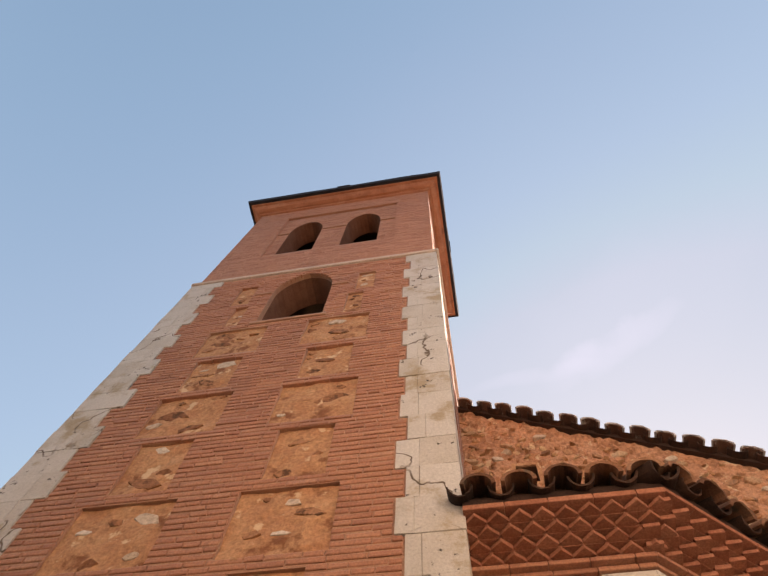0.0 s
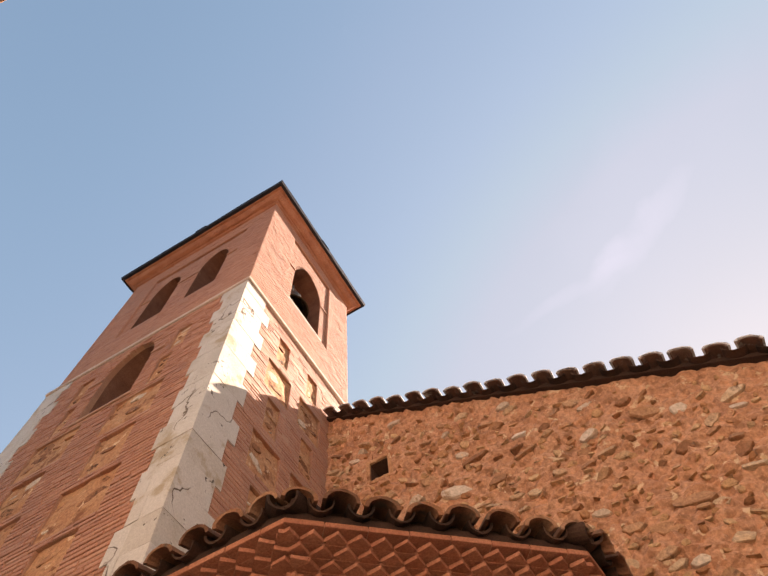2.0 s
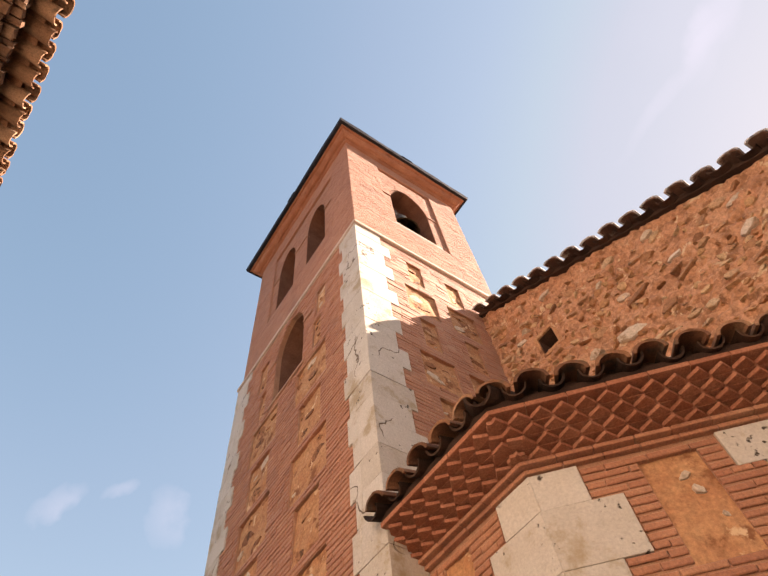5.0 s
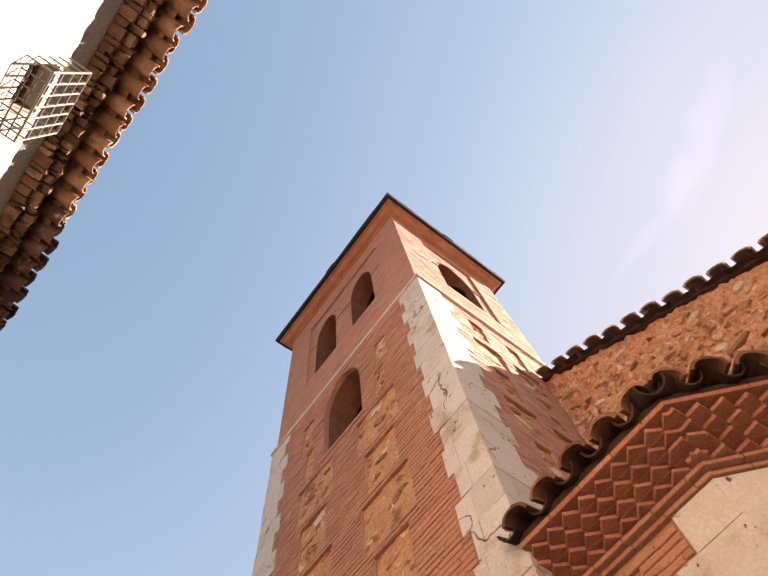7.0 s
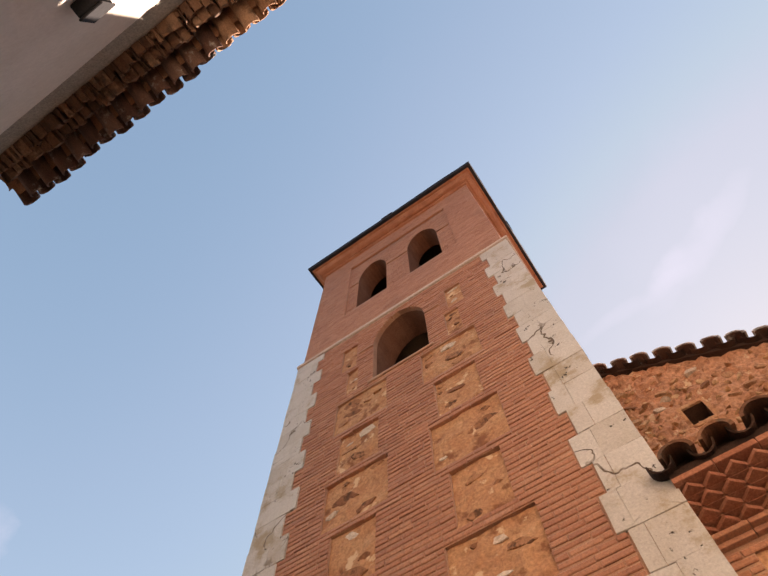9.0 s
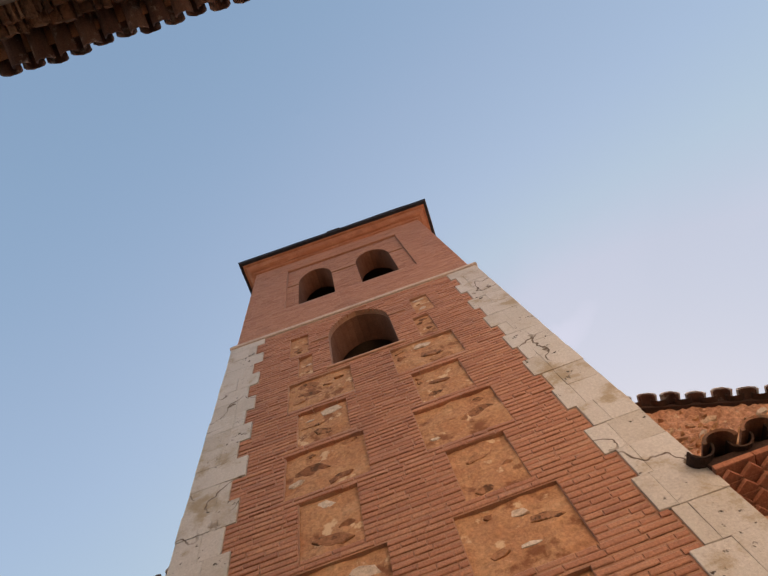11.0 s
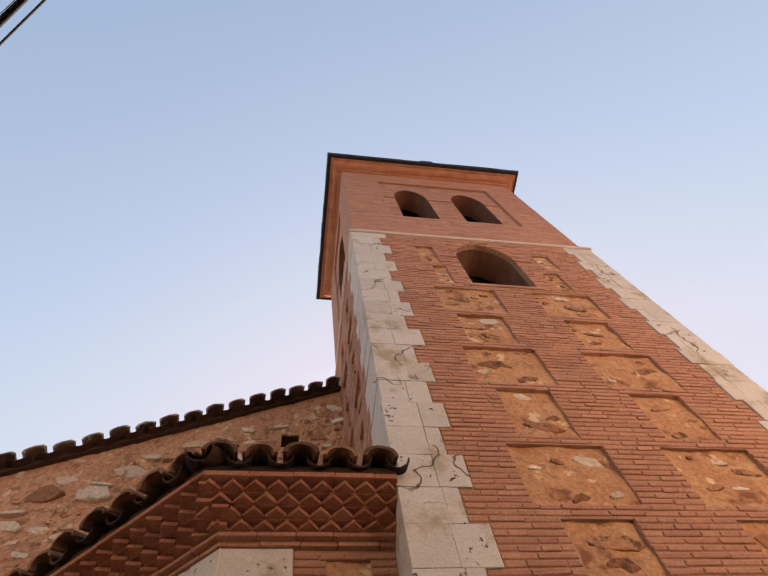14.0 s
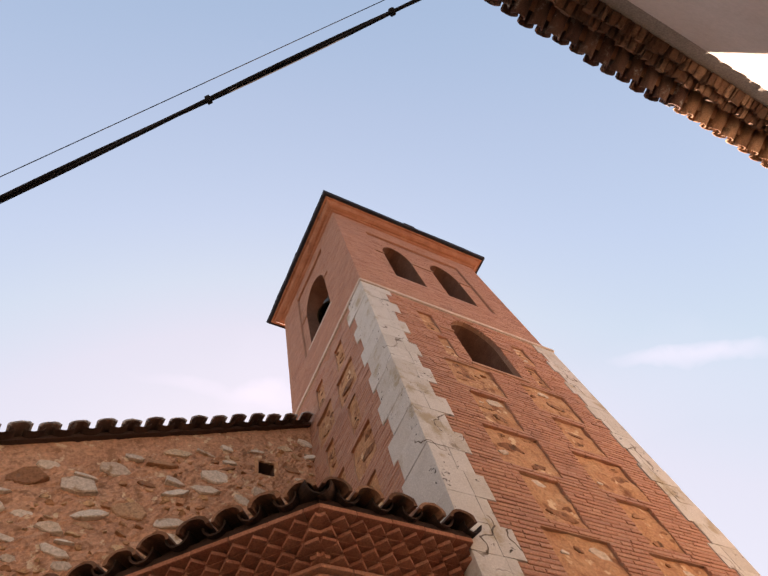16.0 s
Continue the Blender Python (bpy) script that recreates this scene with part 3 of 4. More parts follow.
# mortar skin with recesses, and the thick wall behind it
part("mortar_face", pierced(box_loop(TX0 + 0.05, 0.15, TX1 - 0.05, BAND), [box_loop(*p) for p in front_panels] + [big], 0.007, 0.09, F), "mortar", tower)
part("wall", pierced(box_loop(TX0 + 0.05, 0.15, TX1 - 0.05, BAND), [big], 0.092, 0.55, F), "shaded_reveal", tower)
for fr, sgn in ((E, 1), (W, -1)):
    def flip(r):
        return box_loop(*r) if sgn > 0 else box_loop(-r[2], r[1], -r[0], r[3])
    o = flip((TY0 + 0.1, 0.15, TY1, BAND))
    part("mortar_face", pierced(o, [flip(p) for p in side_panels], 0.0015, 0.09, fr), "mortar", tower)
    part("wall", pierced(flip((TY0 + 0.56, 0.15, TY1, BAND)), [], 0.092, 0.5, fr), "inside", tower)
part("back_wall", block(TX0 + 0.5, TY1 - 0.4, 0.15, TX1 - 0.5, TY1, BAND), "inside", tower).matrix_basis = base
part("floor", block(TX0 + 0.5, TY0 + 0.55, 8.5, TX1 - 0.5, TY1 - 0.4, 8.7), "inside", tower).matrix_basis = base


def rubble_panel(p, fr, sgn=1):
    u0, v0, u1, v1 = p if sgn > 0 else (-p[2], p[1], -p[0], p[3])
    ob = part("rubble_panel", rough_sheet(u0 - 0.01, v0 - 0.01, u1 + 0.01, v1 + 0.01, 0.042, 0.014, fr, 0.045, 0.02), "panel", tower)
    area = (u1 - u0) * (v1 - v0)
    spots = []
    for _ in range(60):
        if len(spots) >= max(3, round(area * 9)):
            break
        w = rnd.choice((rnd.uniform(0.10, 0.18), rnd.uniform(0.18, 0.30), rnd.uniform(0.28, 0.46))) * min(1, (u1 - u0) / 0.5)
        h = w * rnd.uniform(0.40, 0.66)
        u, v = rnd.uniform(u0 + w * 0.55, u1 - w * 0.55), rnd.uniform(v0 + h * 0.6, v1 - h * 0.6)
        if all(abs(u - a) > (w + c) * 0.5 or abs(v - b) > (h + d) * 0.5 for a, b, c, d in spots):
            spots.append((u, v, w, h))
            d = 0.014 + 0.028 * (v - v0) / (v1 - v0)
            kind_of = "pale_rubble" if w < 0.30 and rnd.random() < 0.30 else "panel_stone"
            part("stone", rock_mesh(kind_of), kind_of, ob, matrix=fr @ Matrix.Translation((u, d + 0.008, v)) @ Matrix.Rotation(rnd.uniform(-0.4, 0.4), 4, "Y") @ Matrix.Diagonal((w, rnd.uniform(0.014, 0.024), h, 1)))


for p in front_panels:
    rubble_panel(p, F)
for p in side_panels:
    rubble_panel(p, E)
    rubble_panel(p, W, -1)

for cx, s, w, side, a, z0, z1 in quoins:
    pr = 0.012 + rnd.uniform(-0.003, 0.004)
    g = 0.001
    x = sorted((cx - s * pr, cx + s * (a - g)))
    part("quoin_stone", block(x[0], TY0 - pr, z0 + g, x[1], TY0 + side, z1 - g, 0.003, 0.003), "quoin", tower).matrix_basis = base
    x = sorted((cx + s * a, cx + s * w))
    part("quoin_stone", block(x[0], TY0 - pr + rnd.uniform(-0.003, 0.003), z0 + g, x[1], TY0 + 0.08, z1 - g, 0.003, 0.003), "quoin", tower).matrix_basis = base

# brick fields between the panels and the corner stones
lay(courses(TX0 + 0.3, TX1 - 0.3, 0.2, BAND, [box_loop(*p) for p in front_panels] + [big] + quoin_rects["F"]), F, tower, lambda u, v: 4.35 < v < 6.4)
lay(courses(TY0 + 0.2, TY1, 0.2, BAND, [box_loop(*p) for p in side_panels] + [box_loop(*p) for p in quoin_rects["E"]]), E, tower, lambda u, v: False, wobble=0.0035)
lay(courses(-TY1, -TY0 - 0.2, 0.2, BAND, [box_loop(-p[2], p[1], -p[0], p[3]) for p in side_panels + quoin_rects["W"]]), W, tower, lambda u, v: False, wobble=0.0035)

# sill and imposts of the large window
part("window_sill", block(-2.50, TY0 - 0.03, 8.89, -1.44, TY0 + 0.3, 8.94, 0.008), "mortar", tower).matrix_basis = base
for a, b in ((-2.70, -2.43), (-1.51, -1.25)):
    part("impost", block(a, TY0 - 0.025, 9.975, b, TY0 + 0.1, 10.02, 0.006), "mortar", tower).matrix_basis = base

# string course
part("string_course", block(TX0 - 0.035, TY0 - 0.04, BAND, TX1 + 0.05, TY1 + 0.03, BAND + 0.075, 0.012), "string", tower, "pale projecting string course").matrix_basis = base

# belfry stage
BX0, BX1, BY0, BY1, BTOP = -3.945, 0.03, 3.22, 6.28, 15.42
FB = base @ wall_frame((0, BY0, 0), (0, 1, 0))
EB = base @ wall_frame((BX1, 0, 0), (-1, 0, 0))
WB = base @ wall_frame((BX0, 0, 0), (1, 0, 0))
twins = [arch(-2.92, -2.22, 12.17, 13.62, 14.36), arch(-1.69, -0.985, 12.17, 13.62, 14.36)]
label_f = box_loop(-3.17, 12.10, -0.66, 14.80)
Z0 = BAND + 0.075
part("belfry_face", pierced(box_loop(BX0 + 0.02, Z0, BX1 - 0.02, BTOP), [label_f], 0.004, 0.05, FB), "belfry", tower)
# reveals in the darkened brick, so the openings read as shaded
part("belfry_wall", pierced(box_loop(BX0 + 0.02, Z0, BX1 - 0.02, BTOP), twins, 0.052, 0.48, FB), "shaded_reveal", tower)
single = arch(4.28, 5.24, 12.20, 13.66, 14.42)
label_s = box_loop(4.05, 12.12, 5.50, 15.0)
for fr, sgn in ((EB, 1), (WB, -1)):
    def turn(loop):
        return loop if sgn > 0 else [(-u, v) for u, v in loop]
    part("belfry_face", pierced(turn(box_loop(BY0 + 0.02, Z0, BY1, BTOP)), [turn(label_s)], 0.004, 0.05, fr), "belfry", tower)
    part("belfry_wall", pierced(turn(box_loop(BY0 + 0.56, Z0, BY1, BTOP)), [turn(single)], 0.052, 0.5, fr), "shaded_reveal", tower)
    lay(courses(*((BY0 + 0.005, BY1) if sgn > 0 else (-BY1, -BY0 - 0.005)), Z0 + 0.02, BTOP, [turn(label_s)], loose=0.0012), fr, tower, lambda u, v: False, "belfry", wobble=0.0032)
    u = (4.05, 5.50) if sgn > 0 else (-5.50, -4.05)
    lay(courses(*u, 12.13, 15.0, [turn(single)], depth=0.045, loose=0.0012), fr, tower, lambda u, v: False, "belfry", wobble=0.0032)
    a = [4.20, 5.32] if sgn > 0 else [-5.32, -4.20]
    bm = block(a[0], 0.0, 12.14, a[1], 0.3, 12.19, 0.006)
    bm.transform(fr)
    part("window_sill", bm, "string", tower)
    for a, b in ((4.07, 4.28), (5.24, 5.49)):
        a, b = (a, b) if sgn > 0 else (-b, -a)
        bm = block(a, 0.018, 13.62, b, 0.1, 13.665, 0.006)
        bm.transform(fr)
        part("impost", bm, "mortar", tower)
part("back_wall", block(BX0 + 0.5, BY1 - 0.3, Z0, BX1 - 0.5, BY1, BTOP), "inside", tower).matrix_basis = base
part("floor", block(BX0 + 0.5, BY0 + 0.55, 11.7, BX1 - 0.5, BY1 - 0.3, 11.9), "wood", tower).matrix_basis = base
# dark ceilings added over pale slab undersides, to keep the openings looking shaded
part("ceiling", block(BX0 + 0.5, BY0 + 0.5, 15.25, BX1 - 0.5, BY1 - 0.3, 15.40), "wood", tower).matrix_basis = base
part("ceiling", block(TX0 + 0.5, TY0 + 0.55, 10.70, TX1 - 0.5, TY1 - 0.4, BAND - 0.004), "wood", tower).matrix_basis = base
# made-up dark screen, stops sky showing through from the opposite opening
part("partition", block(-2.05, BY0 + 0.6, 11.9, -1.87, BY1 - 0.3, BTOP), "wood", tower).matrix_basis = base
lay(courses(BX0, BX1, Z0 + 0.02, BTOP, [label_f], loose=0.0012), FB, tower, lambda u, v: False, "belfry", wobble=0.0032)
lay(courses(-3.17, -0.66, 12.11, 14.80, twins, depth=0.045, loose=0.0012), FB, tower, lambda u, v: False, "belfry", wobble=0.0032)
for a, b in ((-2.98, -2.16), (-1.75, -0.925)):
    bm = block(a, 0.012, 12.11, b, 0.3, 12.165, 0.006)
    bm.transform(FB)
    part("window_sill", bm, "mortar", tower)
for a, b in ((-3.16, -2.92), (-2.22, -1.69), (-0.985, -0.67)):
    bm = block(a, 0.018, 13.58, b, 0.1, 13.625, 0.006)
    bm.transform(FB)
    part("impost", bm, "mortar", tower)


def ring_loft(profile, cut=8):
    """Rings round the belfry, each grown by an offset, at a height."""
    bm = bmesh.new()
    rings = []
    for o, z in profile:
        c = [(BX0 - o, BY0 - o), (BX1 + o, BY0 - o), (BX1 + o, BY1 + o), (BX0 - o, BY1 + o)]
        pts = []
        for i in range(4):
            a, b = Vector(c[i]), Vector(c[(i + 1) % 4])
            for k in range(cut):
                p = a.lerp(b, k / cut)
                w = 0.0 if k == 0 else 0.006
                pts.append((p.x + rnd.uniform(-w, w), p.y + rnd.uniform(-w, w), z + rnd.uniform(-w, w) * 1.5))
        rings.append([bm.verts.new(p) for p in pts])
    n = len(rings[0])
    for a, b in zip(rings, rings[1:]):
        for i in range(n):
            bm.faces.new((a[i], a[(i + 1) % n], b[(i + 1) % n], b[i]))
    bm.faces.new(rings[0])
    bm.faces.new(rings[-1])
    return bm


part("cornice", ring_loft([(0.0, 15.42), (0.045, 15.44), (0.05, 15.49), (0.085, 15.495), (0.10, 15.50), (0.15, 15.53), (0.19, 15.58), (0.20, 15.62), (0.205, 15.625), (0.255, 15.63), (0.26, 15.67)]), "cornice", tower, "orange plastered cornice with a cove moulding").matrix_basis = base
roof = part("roof", ring_loft([(0.20, 15.675), (0.33, 15.675), (0.35, 15.78), (0.27, 15.86), (-0.5, 16.22), (-1.4, 16.68)], 14), "slate", tower, "low pyramid roof with a black slate edge")
roof.matrix_basis = base
for x, y, r in ((-1.93, BY0 - 0.335, 0), (BX1 + 0.335, 4.75, 90), (BX0 - 0.335, 4.75, -90)):
    bm = block(-0.17, -0.02, 0, 0.17, 0.12, 0.06, 0.025, 0.012)
    part("ridge_cap", bm, "slate", tower, matrix=base @ pose(x, y, 15.755, 0, 0, r))

# ---- bells ----


def church_bell(x, y, z):
    bell = thing("church_bell", "dark bronze bell hanging from a wooden yoke in the belfry opening", "bell", (x, y, z), "belfry bells")
    bm = bmesh.new()
    s = 1.3
    prof = [(0.0, 0.46), (0.10, 0.46), (0.15, 0.42), (0.165, 0.30), (0.19, 0.16), (0.24, 0.05), (0.285, 0.0), (0.265, 0.0), (0.21, 0.06), (0.15, 0.2), (0.13, 0.40), (0.0, 0.41)]
    rings = [[bm.verts.new((r * s * math.cos(k * math.tau / 18), r * s * math.sin(k * math.tau / 18), h * s - 0.14)) for k in range(18)] for r, h in prof if r > 0]
    for a, b in zip(rings, rings[1:]):
        for i in range(18):
            bm.faces.new((a[i], a[(i + 1) % 18], b[(i + 1) % 18], b[i]))
    bm.faces.new(rings[0])
    bm.faces.new(rings[-1])
    part("bell_body", bm, "bronze", bell)
    part("yoke", block(-0.09, -0.34, 0.46, 0.09, 0.34, 0.74, 0.03), "wood", bell)
    for s in (-1, 1):
        part("strap", block(-0.10, s * 0.12 - 0.015, 0.40, 0.10, s * 0.12 + 0.015, 0.76, 0.006), "iron", bell)
        part("axle", block(-0.02, s * 0.46 - 0.14, 0.50, 0.02, s * 0.46 + 0.14, 0.54, 0.004), "iron", bell)
    part("clapper", block(-0.025, -0.025, -0.08, 0.025, 0.025, 0.38, 0.01), "iron", bell)
    return bell


bell = church_bell(-0.34, 4.70, 12.98)
copy_thing(bell, Matrix.Translation((-3.56, 4.70, 12.98)))

# ---- nave gable ----
SLOPE, APEX, CX = 0.5365, 11.0, -1.96
GY = 5.60


def gable_top(x):
    if x < CX:
        return APEX - 0.048 - (SLOPE - 0.024) * (CX - x)
    return APEX - SLOPE * (x - CX)


nave = thing("church_nave", "nave with a rubble stone gable wall and clay tiled verge", "church", (CX, 10, 0.15))
nb = nave.matrix_basis.inverted()
bm = bmesh.new()
half = 8.0
vs = [bm.verts.new(p) for p in ((CX - half, GY + 0.9, 0.15), (CX + half, GY + 0.9, 0.15), (CX + half, GY + 0.9, gable_top(CX + half)), (CX, GY + 0.9, APEX), (CX - half, GY + 0.9, gable_top(CX - half)))]
r = bmesh.ops.extrude_face_region(bm, geom=[bm.faces.new(vs)])
bmesh.ops.translate(bm, verts=[v for v in r["geom"] if isinstance(v, bmesh.types.BMVert)], vec=(0, 13, 0))
part("wall", bm, "gable_mortar", nave).matrix_basis = nb
for s in (-1, 1):
    bm = bmesh.new()
    q = [(CX, APEX + 0.02), (CX + s * 8.4, gable_top(CX + s * 8.4) + 0.02), (CX + s * 8.4, gable_top(CX + s * 8.4) + 0.12), (CX, APEX + 0.12)]
    a, b = [bm.verts.new((x, GY - 0.02, z)) for x, z in q], [bm.verts.new((x, GY + 14, z)) for x, z in q]
    bm.faces.new(a)
    bm.faces.new(b)
    for i in range(4):
        bm.faces.new((a[i], a[(i + 1) % 4], b[(i + 1) % 4], b[i]))
    part("roof", bm, "verge", nave).matrix_basis = nb
holes = {1: (0.76, 8.13, 1.04, 8.47), -1: (-4.88, 8.46, -4.63, 8.75)}
GF = nb @ wall_frame((0, GY, 0), (0, 1, 0))
pieces = 0
small_v, small_f = [], []
for s in (1, -1):
    x_in, x_out = (0.03, CX + half) if s > 0 else (-3.95, CX - half)
    nu, nv = 150, 150
    vs, fs = [], []
    hx0, hz0, hx1, hz1 = holes[s]
    hm = ((hx0 + hx1) / 2, (hz0 + hz1) / 2)

    def grid(i, j):
        x = x_in + (x_out - x_in) * i / nu
        return x, 3.0 + (gable_top(x) - 3.0) * j / nv
    for j in range(nv + 1):
        for i in range(nu + 1):
            x, z = grid(i, j)
            p = Vector((x, 0, z))
            d = 0.045 * noise.noise(p * 2.2) + 0.04 * noise.noise(p * 6) + 0.045 * noise.noise(p * 13) + 0.02 * noise.noise(p * 27)
            if s < 0:
                d *= 0.3 if gable_top(x) - z < 0.42 else 0.6
            if hx0 - 0.05 < x < hx1 + 0.05 and hz0 - 0.05 < z < hz1 + 0.05:
                d = 0.0
            vs.append(GF @ Vector((x, d, z)))
    for j in range(nv):
        for i in range(nu):
            x, z = grid(i + 0.5, j + 0.5)
            if hx0 < x < hx1 and hz0 < z < hz1:
                continue
            a = j * (nu + 1) + i
            q = (a, a + 1, a + nu + 2, a + nu + 1)
            fs.append(q if s > 0 else q[::-1])
    part("gable_face", (vs, fs), "gable_mortar", nave)
    # square putlog hole with a plaster rim
    rim = pierced(box_loop(hx0 - 0.05, hz0 - 0.05, hx1 + 0.05, hz1 + 0.05), [box_loop(hx0, hz0, hx1, hz1)], -0.006, 0.03, GF)
    part("putlog_hole_rim", rim, "panel", nave)
    # hole lined in the darkened inner-wall colour, so it reads as black
    tube = pierced(box_loop(hx0 - 0.05, hz0 - 0.05, hx1 + 0.05, hz1 + 0.05), [box_loop(hx0 - 0.002, hz0 - 0.002, hx1 + 0.002, hz1 + 0.002)], 0.032, 0.85, GF)
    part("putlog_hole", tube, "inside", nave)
    spots = []
    tries = 0
    while len(spots) < (800 if s > 0 else 430) and tries < 40000:
        tries += 1
        big_stone = rnd.random() < (0.6 if s < 0 else 0.12)
        w = rnd.uniform(0.24, 0.50) if big_stone and tries > 40 else rnd.choice((rnd.uniform(0.05, 0.13), rnd.uniform(0.10, 0.26)))
        h = w * rnd.uniform(0.30, 0.62)
        x = CX + s * rnd.uniform(2.08, half - 0.3)
        z = rnd.uniform(4.9, 10.0)
        free = gable_top(x) - z
        if free < 0.10 + h or (free < 0.42 and rnd.random() < (0.85 if s > 0 else 0.98)):
            continue
        if abs(x - hm[0]) < 0.22 + w * 0.5 and abs(z - hm[1]) < 0.24 + h * 0.5:
            continue
        if any(abs(x - a) < (w + c) * 0.46 and abs(z - b) < (h + d) * 0.50 for a, b, c, d in spots):
            continue
        spots.append((x, z, w, h))
    spots.sort(key=lambda q: -q[2])
    for n, (x, z, w, h) in enumerate(spots):
        p = Vector((x, 0, z))
        d = 0.045 * noise.noise(p * 2.2) + 0.03 * noise.noise(p * 6)
        m = GF @ Matrix.Translation((x, d + 0.008, z)) @ Matrix.Rotation(rnd.uniform(-0.35, 0.35), 4, "Y") @ Matrix.Diagonal((w, rnd.uniform(0.035, 0.075) * (0.6 + w) * (1.0 if s > 0 else 0.75), h, 1))
        if n < 150:
            kind_of = "pale_rubble" if rnd.random() < (0.85 if s < 0 else 0.2) else "rubble"
            part("stone", rock_mesh(kind_of), kind_of, nave, matrix=m)
        else:
            me = rock_mesh("rubble_joined")
            k = len(small_v)
            small_v += [m @ v.co for v in me.vertices]
            small_f += [tuple(k + i for i in f.vertices) for f in me.polygons]
part("rubble_fill", (small_v, small_f), "rubble_joined", nave, kind="stuff")
ang = math.atan(SLOPE)
for s in (1, -1):
    bm = bmesh.new()
    x0, x1 = CX + s * 2.0, CX + s * 8.2
    q = [(x0, gable_top(x0) - 0.005), (x1, gable_top(x1) - 0.005), (x1, gable_top(x1) + 0.06), (x0, gable_top(x0) + 0.06)]
    a, b = [bm.verts.new((x, GY - 0.07, z)) for x, z in q], [bm.verts.new((x, GY + 0.3, z)) for x, z in q]
    bm.faces.new(a)
    bm.faces.new(b)
    for i in range(4):
        bm.faces.new((a[i], a[(i + 1) % 4], b[(i + 1) % 4], b[i]))
    # verge bed and channels in near-black clay, painted as if shaded
    part("verge_bed", bm, "shade_tile", nave).matrix_basis = nb
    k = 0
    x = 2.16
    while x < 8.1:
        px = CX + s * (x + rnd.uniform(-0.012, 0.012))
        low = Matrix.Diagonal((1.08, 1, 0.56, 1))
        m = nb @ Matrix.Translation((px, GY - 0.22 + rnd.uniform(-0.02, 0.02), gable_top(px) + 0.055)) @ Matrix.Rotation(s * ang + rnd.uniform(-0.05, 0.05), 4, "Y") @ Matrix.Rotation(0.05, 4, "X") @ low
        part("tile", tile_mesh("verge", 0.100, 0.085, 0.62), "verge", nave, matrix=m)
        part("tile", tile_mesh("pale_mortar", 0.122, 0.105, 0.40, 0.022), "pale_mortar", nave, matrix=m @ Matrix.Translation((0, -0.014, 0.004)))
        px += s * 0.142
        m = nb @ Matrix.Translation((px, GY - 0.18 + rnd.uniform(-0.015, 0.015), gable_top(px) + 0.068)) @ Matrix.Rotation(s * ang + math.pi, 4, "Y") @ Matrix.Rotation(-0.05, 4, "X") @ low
        part("tile", tile_mesh("shade_tile", 0.110, 0.10, 0.62), "shade_tile", nave, matrix=m)
        x += 0.284

# ---- side chapels ----


def offset_line(pts, d):
    """An open plan outline moved outwards by d; its ends slide along the tower and the gable."""
    out = []
    segs = []
    for a, b in zip(pts, pts[1:]):
        a, b = Vector(a), Vector(b)
        t = (b - a).normalized()
        n = Vector((t.y, -t.x))
        segs.append((a + n * d, t, n))
    out.append(segs[0][0])
    for (p, t, _), (q, v, _) in zip(segs, segs[1:]):
        k = (q - p).cross(v) / t.cross(v)
        out.append(p + t * k)
    last = segs[-1]
    out.append(last[0] + last[1] * (Vector(pts[-1]) - Vector(pts[-2])).length)
    return out


